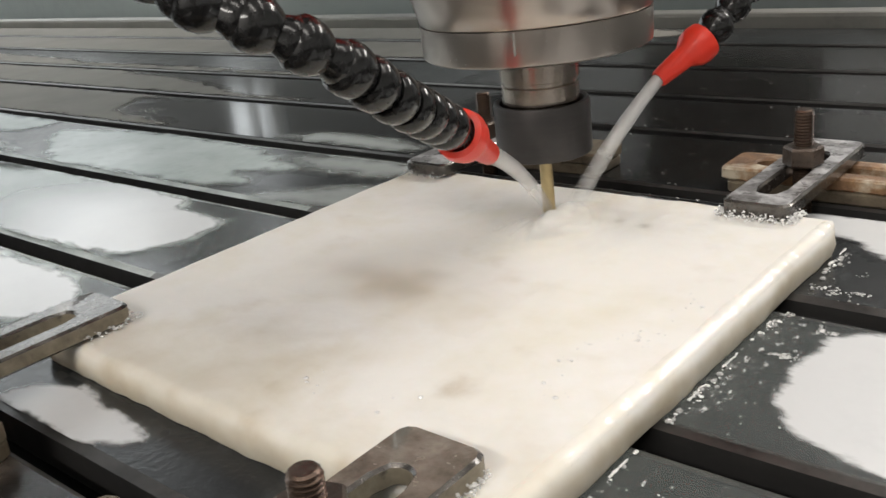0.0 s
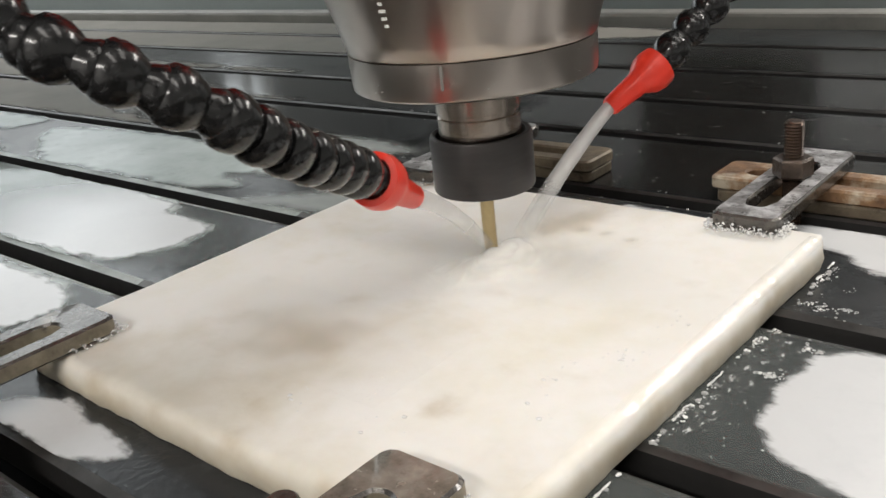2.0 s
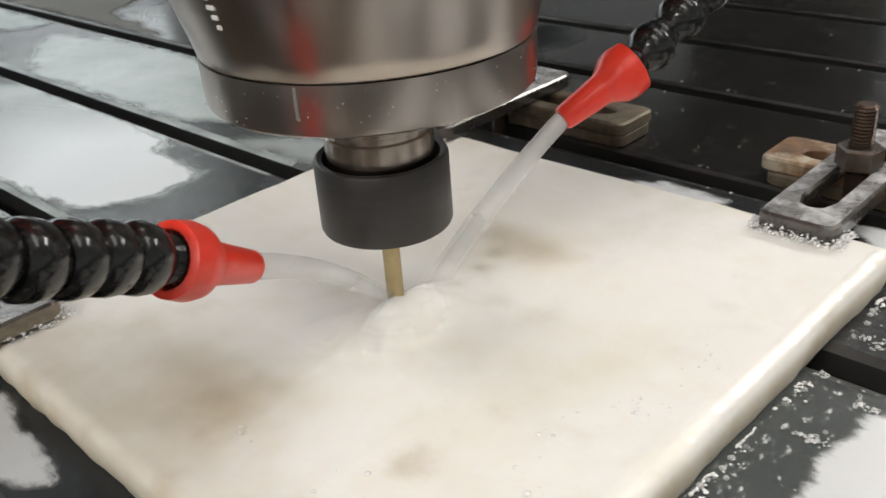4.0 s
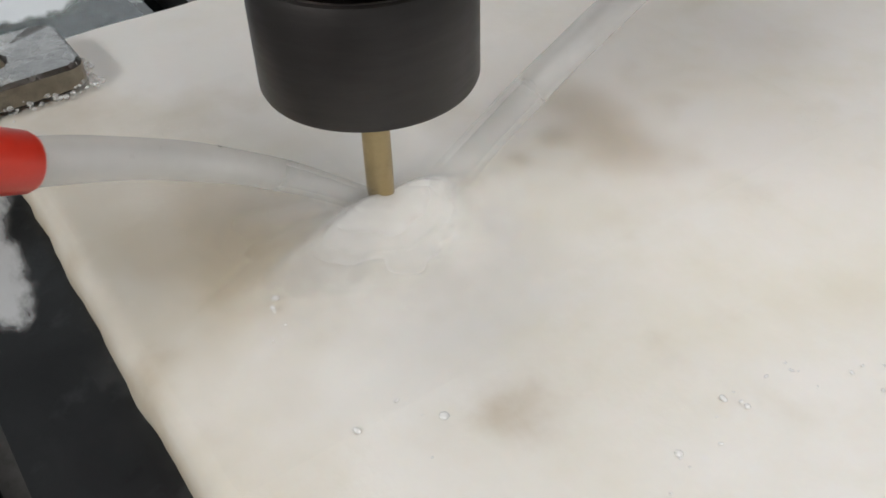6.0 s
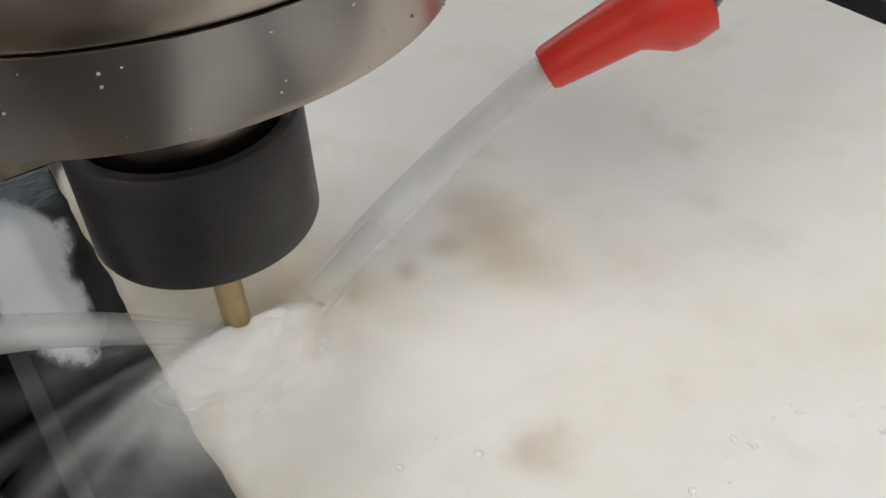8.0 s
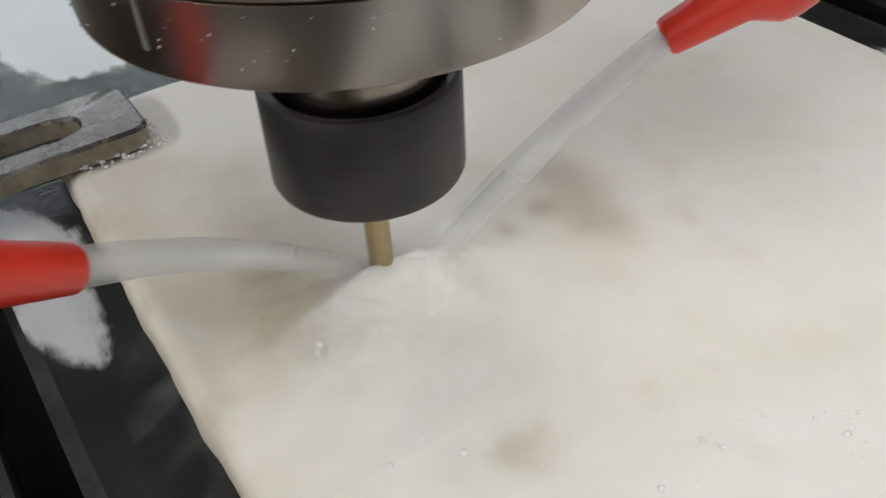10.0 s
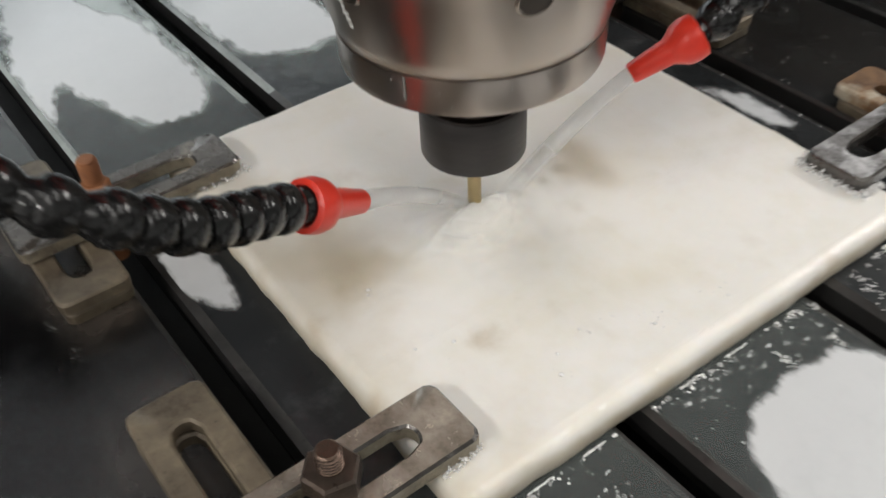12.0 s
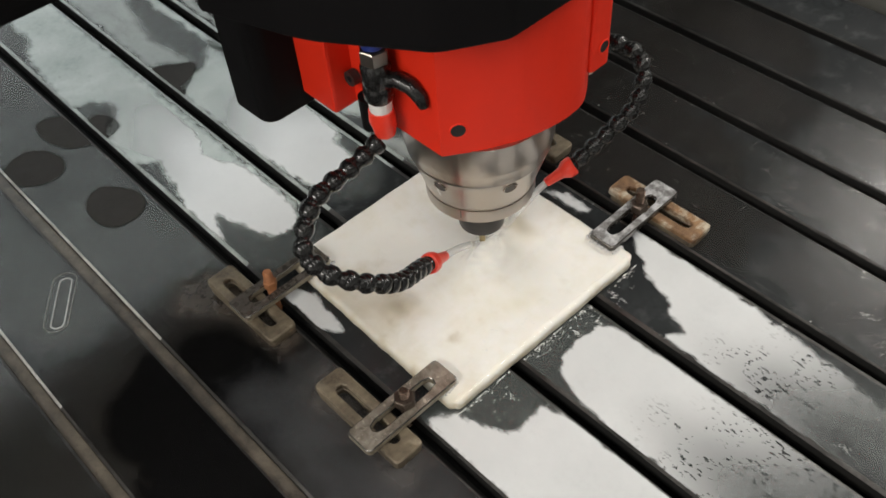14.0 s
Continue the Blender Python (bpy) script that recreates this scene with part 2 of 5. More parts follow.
# brown sheet colour: paints hose and nozzle reflections on the wet stone
M_SWIRL = covered(material("brown_reflection", (0.37, 0.275, 0.135), (0.31, 0.230, 0.11), rough=0.5, scale=30, fine=140, bump=0.0, spec=0.15), 55, 3, 0.35, 0.62, 0.46)
M_BUBBLE = water_material("bubble_skin", (0.80, 0.80, 0.79), (0.15, 0.50), 0.04)
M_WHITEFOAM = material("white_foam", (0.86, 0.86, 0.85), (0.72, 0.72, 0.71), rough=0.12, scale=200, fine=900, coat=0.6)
M_FOAM = material("foam", (0.52, 0.53, 0.52), (0.30, 0.30, 0.29), rough=0.08, scale=200, fine=900, coat=0.8)
M_POOL = covered(material("standing_water", (0.030, 0.027, 0.024), (0.014, 0.013, 0.012), rough=0.18, scale=14, fine=90, bump=0.04, bump_scale=60, rough_vary=0.05), 45, 6, 1.3, 0.45, 0.66)
# near-black colour stands in for dark reflections in the wet bed
M_POOLDARK = covered(material("dark_reflection_water", (0.006, 0.006, 0.0062), (0.004, 0.004, 0.0042), rough=0.12, scale=14, fine=90, bump=0.02, bump_scale=60, rough_vary=0.04, spec=0.3), 45, 6, 0.9, 0.40, 0.86)
M_HAZE = covered(material("dried_haze", (0.22, 0.25, 0.24), (0.13, 0.15, 0.145), rough=0.42, scale=16, fine=120, bump=0.03), 34, 8, 1.3, 0.42, 0.28, (0.6, 1.2, 1))
M_SILT = covered(material("brown_silt", (0.085, 0.070, 0.057), (0.030, 0.025, 0.021), rough=0.45, scale=40, fine=200, spread=(0.40, 0.60), bump=0.3, bump_scale=250), 60, 6, 1.3, 0.40, 0.80)
# thin grey film paints smoky reflections over the pool
M_CLOUD = covered(material("smoky_reflection", (0.13, 0.134, 0.142), (0.07, 0.072, 0.078), rough=0.35, scale=20, fine=120, bump=0.03), 26, 6, 1.9, 0.55, 0.34)
M_MILK = covered(material("milky_slurry", (0.57, 0.625, 0.605), (0.34, 0.395, 0.375), rough=0.38, scale=9, fine=70, spread=(0.40, 0.60), bump=0.04, coat=0.2, coat_rough=0.2), 70, 7, 1.1, 0.46, 0.88, (0.6, 1.2, 1))
M_DULL = covered(material("dull_haze", (0.20, 0.195, 0.185), (0.11, 0.108, 0.102), rough=0.45, scale=16, fine=120, bump=0.03), 55, 8, 2.4, 0.30, 0.14, (0.6, 1.2, 1), torn=0.25)
M_DUST = covered(material("beige_dust", (0.235, 0.222, 0.196), (0.175, 0.166, 0.149), rough=0.65, scale=10, fine=90, bump=0.03, spec=0.2), 24, 7, 0.7, 0.40, 0.90, (0.4, 1.3, 1))
M_FROTH = covered(material("torn_froth", (0.74, 0.745, 0.74), (0.60, 0.61, 0.61), rough=0.25, scale=60, fine=300, bump=0.2, bump_scale=400, coat=0.4), 210, 5, 2.0, 0.13, 0.80, (1.5, 0.75, 1), torn=0.42)
M_THIN = covered(material("thin_slurry", (0.50, 0.54, 0.52), (0.34, 0.37, 0.36), rough=0.40, scale=12, fine=120, bump=0.04, coat=0.2, coat_rough=0.2), 26, 8, 1.3, 0.55, 0.72, (0.5, 1.3, 1))


def stone_material():
    """Wet milky stone: soft cream and pinkish clouds, yellow-grey ageing along the edges, brown mineral stains; both
    masks also carry the sides' painted shade.
    """
    m = material("wet_white_stone", (0.785, 0.770, 0.742), (0.742, 0.725, 0.680), rough=0.46, scale=11, fine=42, spread=(0.36, 0.62), bump=0.30, bump_scale=38, depth=0.0016, coat=0.03, coat_rough=0.25, sss=0.25, spec=0.12,
                 third=((0.715, 0.688, 0.600), 21, 0.48, 0.76))
    nt = m.node_tree
    p = nt.nodes["Principled BSDF"]
    col = p.inputs["Base Color"].links[0].from_socket
    co = nt.nodes.new("ShaderNodeTexCoord")
    for name, tone, scale, amount, reach in (("age_shade", (0.53, 0.475, 0.365), 40, 1.2, 0.95), ("stain_shade", (0.38, 0.295, 0.175), 70, 1.5, 1.25)):
        at, n, k, r, x = [nt.nodes.new("ShaderNode" + q) for q in ("Attribute", "TexNoise", "Math", "MapRange", "Mix")]
        at.attribute_name = name
        n.inputs["Scale"].default_value, n.inputs["Detail"].default_value, n.inputs["Roughness"].default_value = scale, 4, 0.5
        nt.links.new(co.outputs["Object"], n.inputs["Vector"])
        k.operation = "MULTIPLY_ADD"
        k.inputs[1].default_value = amount
        nt.links.new(n.outputs["Fac"], k.inputs[0])
        nt.links.new(at.outputs["Fac"], k.inputs[2])
        r.interpolation_type = "SMOOTHSTEP"
        r.inputs["From Min"].default_value, r.inputs["From Max"].default_value = amount * 0.55, amount * 0.55 + reach
        r.inputs["To Max"].default_value = 0.75
        nt.links.new(k.outputs[0], r.inputs["Value"])
        x.data_type = "RGBA"
        nt.links.new(r.outputs["Result"], x.inputs["Factor"])
        nt.links.new(col, x.inputs["A"])
        x.inputs["B"].default_value = (*tone, 1)
        col = x.outputs["Result"]
    nt.links.new(col, p.inputs["Base Color"])
    return m


M_STONE = stone_material()
M_LAMP = bpy.data.materials.new("lit_tube")
M_LAMP.use_nodes = True
M_LAMP.node_tree.nodes["Principled BSDF"].inputs["Emission Color"].default_value = (1, 0.97, 0.92, 1)
M_LAMP.node_tree.nodes["Principled BSDF"].inputs["Emission Strength"].default_value = 6.0


# ---- building helpers ----
def part(name, bm, mat, parent=None, label="", smooth=False, m=None):
    """Links a bmesh as one mesh object under a thing or a part."""
    me = bpy.data.meshes.new(name)
    bmesh.ops.recalc_face_normals(bm, faces=bm.faces)
    if smooth:
        for f in bm.faces:
            f.smooth = True
    bm.to_mesh(me)
    bm.free()
    if smooth:
        me.set_sharp_from_angle(angle=radians(38))
    me.materials.append(mat)
    ob = new(name, me)
    if parent:
        ob.parent = parent
    if m is not None:
        ob.matrix_local = m
    if label:
        ob["label"] = label
    return ob


def again(ob, m, parent=None):
    """Another object on the same mesh."""
    o = new(ob.name.split(".")[0], ob.data)
    o.parent = parent or ob.parent
    o.matrix_local = m
    return o


def box(x0, x1, y0, y1, z0, z1, bevel=0.0, seg=2, bm=None):
    bm = bm or bmesh.new()
    r = bmesh.ops.create_cube(bm, size=1, matrix=Matrix.Translation(((x0 + x1) / 2, (y0 + y1) / 2, (z0 + z1) / 2)) @ Matrix.Diagonal((x1 - x0, y1 - y0, z1 - z0, 1)))
    if bevel:
        edges = {e for v in r["verts"] for e in v.link_edges}
        bmesh.ops.bevel(bm, geom=list(edges), offset=bevel, segments=seg, affect="EDGES", profile=0.6)
    return bm


def lathe(profile, n=48, bm=None, m=None):
    """A turned body from (radius, height) pairs; a radius of 0 closes it."""
    bm = bm or bmesh.new()
    m = m or Matrix()
    rings = []
    for r, z in profile:
        if r <= 1e-6:
            rings.append([bm.verts.new(m @ Vector((0, 0, z)))])
        else:
            rings.append([bm.verts.new(m @ Vector((r * math.cos(2 * math.pi * k / n), r * math.sin(2 * math.pi * k / n), z))) for k in range(n)])
    for a, b in zip(rings, rings[1:]):
        for k in range(n):
            j = (k + 1) % n
            q = [a[k % len(a)], a[j % len(a)], b[j % len(b)], b[k % len(b)]]
            q = list(dict.fromkeys(q))
            if len(q) > 2:
                bm.faces.new(q)
    return bm


def prism(outline, z0, z1, bm=None, inset=0.0):
    """An upright prism over an outline, its upper and lower edges chamfered by inset."""
    bm = bm or bmesh.new()
    pts = [Vector(p) for p in outline]
    n = len(pts)
    c = sum(pts, Vector((0, 0))) / n

    def loop(z, d):
        out = []
        for i, p in enumerate(pts):
            t = (pts[(i + 1) % n] - pts[i - 1]).normalized()
            nrm = Vector((-t.y, t.x))
            if nrm.dot(c - p) < 0:
                nrm = -nrm
            q = p + nrm * d
            out.append(bm.verts.new((q.x, q.y, z)))
        return out

    ls = [loop(z0, inset), loop(z0 + inset, 0), loop(z1 - inset, 0), loop(z1, inset)] if inset else [loop(z0, 0), loop(z1, 0)]
    for a, b in zip(ls, ls[1:]):
        for k in range(n):
            bm.faces.new((a[k], a[(k + 1) % n], b[(k + 1) % n], b[k]))
    bm.faces.new(ls[0][::-1])
    bm.faces.new(ls[-1])
    return bm


def tube(points, radii, n=16, bm=None):
    """A round bar along points, closed at both ends."""
    bm = bm or bmesh.new()
    pts = [Vector(p) for p in points]
    rings = []
    side = Vector((0.31, 0.2, 0.93))
    for i, p in enumerate(pts):
        t = (pts[min(i + 1, len(pts) - 1)] - pts[max(i - 1, 0)]).normalized()
        u = t.cross(side).normalized()
        v = t.cross(u)
        r = radii[i] if isinstance(radii, (list, tuple)) else radii
        rings.append([bm.verts.new(p + r * (u * math.cos(2 * math.pi * k / n) + v * math.sin(2 * math.pi * k / n))) for k in range(n)])
    for a, b in zip(rings, rings[1:]):
        for k in range(n):
            bm.faces.new((a[k], a[(k + 1) % n], b[(k + 1) % n], b[k]))
    bm.faces.new(rings[0][::-1])
    bm.faces.new(rings[-1])
    return bm


def thing(name, label, category, group="", kind="", at=(0, 0, 0)):
    ob = new(name)
    ob.location = at
    ob.empty_display_size = 0.01
    return tagged(ob, label, category, group, kind)


# ---- the hall: unseen, added to light the bed and fill its reflections ----
def hall():
    def slab_of(name, *b, mat=M_HALL, label=""):
        return tagged(part(name, box(*b), mat), label, name.split("_")[0], kind="structure")
    slab_of("floor", -4.0, 3.6, -3.6, 4.0, -0.95, -0.85, mat=M_FLOOR, label="grey concrete workshop floor")
    slab_of("wall_north", -4.0, 3.6, 4.0, 4.2, -0.85, 3.0, mat=M_WALLDIM, label="unseen plain workshop wall, dimmed to darken reflections")
    slab_of("wall_south", -4.0, 3.6, -3.8, -3.6, -0.85, 3.0, label="plain grey plastered workshop wall")
    slab_of("wall_east", 3.6, 3.8, -3.8, 4.2, -0.85, 3.0, label="plain grey plastered workshop wall")
    west = bmesh.new()
    for b in ((-3.8, 4.2, -0.85, 0.75), (-3.8, 4.2, 2.5, 3.0), (-3.8, -1.7, 0.75, 2.5), (2.3, 2.82, 0.75, 2.5), (3.2, 4.2, 0.75, 2.5)):
        box(-4.2, -4.0, b[0], b[1], b[2], b[3], bm=west)
    tagged(part("wall_west", west, M_WALLDIM), "unseen workshop wall with a wide window, dimmed to darken reflections", "wall", kind="structure")
    # unseen opening added to let the world's light in from the west
    w = thing("window_1", "unseen wide window with white frames, added for daylight", "window", kind="structure", at=(-4.1, 0.3, 1.625))
    for k in range(5):
        part("window_frame", box(-0.03, 0.03, -2.0 + k - 0.03, -2.0 + k + 0.03, -0.875, 0.875), M_TAPE, w)
    for z in (-0.85, 0.85):
        part("window_frame", box(-0.035, 0.035, -2.03, 2.03, z - 0.03, z + 0.03), M_TAPE, w)
    # added slit of daylight, mirrored as a streak in the wet bars
    n = thing("window_3", "unseen narrow window added for a bright streak on the bed", "window", kind="structure", at=(-4.1, 3.01, 1.625))
    for y in (-0.17, 0.03, 0.17):
        part("window_frame", box(-0.03, 0.03, y - 0.02, y + 0.02, -0.84, 0.84), M_TAPE, n)
    for z in (-0.855, 0.855):
        part("window_frame", box(-0.035, 0.035, -0.19, 0.19, z - 0.02, z + 0.02), M_TAPE, n)
    roof = bmesh.new()
    for b in ((-4.2, -3.8, -3.8, 4.2), (-1.5, 3.8, -3.8, 4.2), (-3.8, -1.5, -3.8, -1.4), (-3.8, -1.5, 2.4, 4.2)):
        box(b[0], b[1], b[2], b[3], 3.0, 3.1, bm=roof)
    tagged(part("ceiling", roof, M_HALL), "plain grey workshop ceiling with a rooflight", "ceiling", kind="structure")
    # added roof opening, also out of view
    r = thing("window_2", "unseen long rooflight with white bars, added for daylight", "rooflight", kind="structure", at=(-2.65, 0.5, 3.05))
    for k in range(4):
        part("window_frame", box(-1.15, 1.15, -1.9 + k * 1.267 - 0.025, -1.9 + k * 1.267 + 0.025, -0.03, 0.03), M_TAPE, r)
    # bodies for the added lamps, out of view
    for x, y, z, tone, watts in FILL_TUBES:
        t = thing("tube_light", "unseen long white tube light added to brighten the bed", "ceiling light", "ceiling tube lights", at=(x, y, z + 0.05))
        t.rotation_euler = (0, 0, radians(90))
        part("housing", box(-1.05, 1.05, -0.10, 0.10, 0.02, 0.07, 0.01), M_TAPE, t)
        part("tube", tube([(-0.98, 0, 0), (0.98, 0, 0)], 0.013, 12), M_LAMP, t, "glowing tube")
        for s in (-1, 1):
            part("hanger", box(s * 0.5 - 0.005, s * 0.5 + 0.005, -0.005, 0.005, 0.07, 3.0 - z - 0.05), M_RAIL, t)


hall()

# ---- the machine bed: long steel bars with slots between ----
GAP = 0.0118
SLOTS = [-0.655, -0.555, -0.455, -0.3555, -0.2550, -0.1480, -0.0460, 0.0550, 0.1570, 0.2580, 0.3460, 0.4410, 0.5410, 0.6300]  # slot centres
FIRST = 7  # the slot that runs under the slab's near half
X0, X1 = -2.3, 1.5


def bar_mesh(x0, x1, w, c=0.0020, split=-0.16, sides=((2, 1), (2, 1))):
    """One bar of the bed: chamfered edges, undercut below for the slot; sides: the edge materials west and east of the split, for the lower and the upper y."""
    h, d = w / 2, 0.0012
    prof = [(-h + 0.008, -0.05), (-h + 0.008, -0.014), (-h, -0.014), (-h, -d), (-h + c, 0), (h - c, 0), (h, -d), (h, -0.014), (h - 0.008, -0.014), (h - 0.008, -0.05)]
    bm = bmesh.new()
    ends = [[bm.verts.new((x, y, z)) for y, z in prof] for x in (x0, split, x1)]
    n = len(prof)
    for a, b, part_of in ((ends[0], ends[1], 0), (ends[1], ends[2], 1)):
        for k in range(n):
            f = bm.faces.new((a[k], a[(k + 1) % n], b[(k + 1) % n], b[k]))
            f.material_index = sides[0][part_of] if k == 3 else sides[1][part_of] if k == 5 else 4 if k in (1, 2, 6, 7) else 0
    bm.faces.new(ends[0][::-1])
    bm.faces.new(ends[2])
    return bm


def machine_bed():
    bed = thing("machine_bed", "wet dark slate-grey steel machine bed with slots", "machine bed", kind="structure")
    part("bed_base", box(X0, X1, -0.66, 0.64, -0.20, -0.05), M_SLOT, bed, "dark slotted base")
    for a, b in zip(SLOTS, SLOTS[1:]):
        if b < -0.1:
            # only the lower-y edge west of the split carries the painted glint
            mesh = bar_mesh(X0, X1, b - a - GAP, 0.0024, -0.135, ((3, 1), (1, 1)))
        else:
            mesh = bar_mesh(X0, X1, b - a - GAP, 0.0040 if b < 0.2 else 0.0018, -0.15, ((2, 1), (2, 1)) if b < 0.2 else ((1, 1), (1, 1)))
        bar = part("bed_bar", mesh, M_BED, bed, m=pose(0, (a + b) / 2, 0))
        for mat in (M_EDGE, M_EDGEMILK, M_EDGEGLINT, M_SLOT):
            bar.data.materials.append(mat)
    for k in (3, 4):
        part("slot_filler", box(-1.2, X1, SLOTS[k] - 0.0058, SLOTS[k] + 0.0058, -0.020, -0.0042, 0.001), M_MUD, bed, "brown sediment packed in the slot")
    part("bed_frame", box(X0 + 0.1, X1 - 0.1, -0.60, 0.60, -0.85, -0.20, 0.01), M_BLACKPAINT, bed, "black welded machine base")
    part("end_rail", box(X0, X1, 0.640, 0.668, -0.10, 0.012, 0.004), M_RAIL, bed, "pale worn rail at the bed's edge")
    part("lower_ledge", box(X0, X1, 0.673, 0.74, -0.10, -0.002, 0.003), M_RAIL, bed, "pale grey ledge")
    tray = tagged(part("splash_wall", box(X0 - 0.3, X1 + 0.3, 0.78, 0.80, -0.85, 0.06, 0.004), M_WALL), "grey-green sheet metal splash wall behind the bed", "splash wall", kind="structure")
    return bed, tray


machine_bed()


# ---- films of slurry and water on the bed ----
def film_outline(corners, wobble, seed, step=0.0016, ease=0.6):
    """A closed outline through a few corners, broken up by noise."""
    pts = [Vector((x, y, 0)) for x, y in corners]
    n = len(pts)
    out = []
    for i in range(n):
        a, b, c, d = pts[i - 1], pts[i], pts[(i + 1) % n], pts[(i + 2) % n]
        k = max(2, int((c - b).length / step))
        for j in range(k):
            u = j / k
            lin = b.lerp(c, u)
            cr = 0.5 * (2 * b + (c - a) * u + (2 * a - 5 * b + 4 * c - d) * u * u + (3 * b - a - 3 * c + d) * u ** 3)
            p = lin.lerp(cr, ease)
            q = Vector((p.x * 55 + seed * 7.3, p.y * 55, seed))
            w = noise.fractal(q, 0.8, 2.1, 5)
            w2 = noise.fractal(q + Vector((31, 17, 5)), 0.8, 2.1, 5)
            out.append((p.x + wobble * w, p.y + wobble * w2))
    return out


def film(name, corners, k, mat, label, wobble=0.006, seed=1, top=0.0006, soft=0.006, cell=0.0030, fade=None, ease=0.6):
    """A thin sheet on one bar of the bed; its cover value falls off towards its uneven rim, and by fade[2] between fade's two x values."""
    k += FIRST
    lo, hi = SLOTS[k] + GAP / 2 + 0.0022, SLOTS[k + 1] - GAP / 2 - 0.0022
    rim = np.array(film_outline(corners, wobble, seed, 0.003, ease))
    x0, x1 = rim[:, 0].min() - soft, rim[:, 0].max() + soft
    nx, ny = max(2, int((x1 - x0) / cell)), max(2, int((hi - lo) / cell))
    gx, gy = np.meshgrid(np.linspace(x0, x1, nx + 1), np.linspace(lo, hi, ny + 1))
    px, py = gx.ravel(), gy.ravel()
    inside = np.zeros(len(px), bool)
    dist = np.full(len(px), 1e9)
    for (ax, ay), (bx, by) in zip(rim, np.roll(rim, -1, 0)):
        dx, dy = bx - ax, by - ay
        u = np.clip(((px - ax) * dx + (py - ay) * dy) / (dx * dx + dy * dy + 1e-15), 0, 1)
        dist = np.minimum(dist, (px - ax - u * dx) ** 2 + (py - ay - u * dy) ** 2)
        if abs(dy) > 1e-12:
            cross = ((ay > py) != (by > py)) & (px < ax + (py - ay) * dx / dy)
            inside ^= cross
    sd = np.sqrt(dist) * np.where(inside, 1, -1)
    cover = np.clip(0.5 + 0.5 * sd / soft, 0, 1)
    thin = np.ones(len(px))
    if fade:
        u = np.clip((px - fade[0]) / (fade[1] - fade[0]) + 0.12 * np.sin(py * 60 + seed), 0, 1)
        thin = 1 - fade[2] * u * u * (3 - 2 * u)
    on = (cover > 0.01).reshape(gx.shape)
    faces = []
    for j in range(ny):
        for i in range(nx):
            if on[j, i] or on[j, i + 1] or on[j + 1, i] or on[j + 1, i + 1]:
                a = j * (nx + 1) + i
                faces.append((a, a + 1, a + nx + 2, a + nx + 1))
    me = bpy.data.meshes.new(name)
    me.from_pydata([(x, y, top) for x, y in zip(px, py)], [], faces)
    at = me.attributes.new("cover", "FLOAT", "POINT")
    at.data.foreach_set("value", cover.astype(np.float32))
    me.attributes.new("thin", "FLOAT", "POINT").data.foreach_set("value", thin.astype(np.float32))
    me.materials.append(mat)
    return tagged(new(name, me), label, name.replace("_", " "), "films on the bed", kind="stuff")


DUST = "beige dust dried on the far bed bars"
WHITE = "milky white stone slurry film drying on the bed"
film("slurry_film", [(0.100, -0.137), (0.125, -0.110), (0.148, -0.104), (0.163, -0.088), (0.158, -0.060), (0.205, -0.052), (0.46, -0.05), (0.47, -0.14), (0.30, -0.142), (0.18, -0.142)], -2, M_SLURRY, WHITE, 0.004, 1)
film("slurry_film", [(0.143, -0.021), (0.136, 0.005), (0.138, 0.034), (0.160, 0.045), (0.25, 0.047), (0.38, 0.047), (0.47, 0.02), (0.46, -0.02), (0.30, -0.038), (0.19, -0.038)], -1, M_SLURRY, WHITE, 0.003, 2, soft=0.004, fade=(0.205, 0.380, 0.90))
film("slurry_film", [(0.096, 0.137), (0.132, 0.112), (0.157, 0.103), (0.183, 0.086), (0.199, 0.077), (0.190, 0.066), (0.25, 0.064), (0.48, 0.064), (0.50, 0.10), (0.37, 0.126), (0.29, 0.139), (0.20, 0.147), (0.102, 0.149)], 0, M_SLURRY, WHITE, 0.004, 3, soft=0.005, fade=(0.200, 0.375, 0.94))
film("slurry_film", [(-0.008, 0.130), (0.012, 0.140), (0.040, 0.141), (0.035, 0.131)], 0, M_SLURRY, WHITE, 0.003, 4)
film("slurry_film", [(-0.100, -0.139), (-0.085, -0.120), (-0.045, -0.122), (-0.022, -0.126), (-0.030, -0.138), (-0.065, -0.141)], -2, M_SLURRY, WHITE, 0.003, 5, soft=0.0045)
film("slurry_film", [(-0.90, -0.06), (-0.72, -0.110), (-0.665, -0.112), (-0.62, -0.131), (-0.55, -0.141), (-0.50, -0.143), (-0.485, -0.118), (-0.465, -0.104), (-0.443, -0.114), (-0.424, -0.138), (-0.36, -0.142), (-0.342, -0.122), (-0.313, -0.127),
                     (-0.251, -0.139), (-0.192, -0.141), (-0.229, -0.125), (-0.198, -0.114), (-0.162, -0.103), (-0.157, -0.075), (-0.18, -0.058), (-0.32, -0.058), (-0.60, -0.055), (-0.80, -0.052)], -2, M_MILK, WHITE, 0.003, 6, soft=0.007)
film("slurry_film", [(-0.56, -0.08), (-0.46, -0.112), (-0.40, -0.138), (-0.345, -0.120), (-0.313, -0.126), (-0.251, -0.138), (-0.194, -0.140), (-0.230, -0.124), (-0.198, -0.113), (-0.163, -0.102), (-0.158, -0.076), (-0.185, -0.060), (-0.27, -0.064), (-0.31, -0.080), (-0.36, -0.066), (-0.55, -0.060)], -2, M_SLURRYTHICK, WHITE, 0.003, 16, top=0.0009, soft=0.005, fade=(-0.26, -0.50, 0.95))
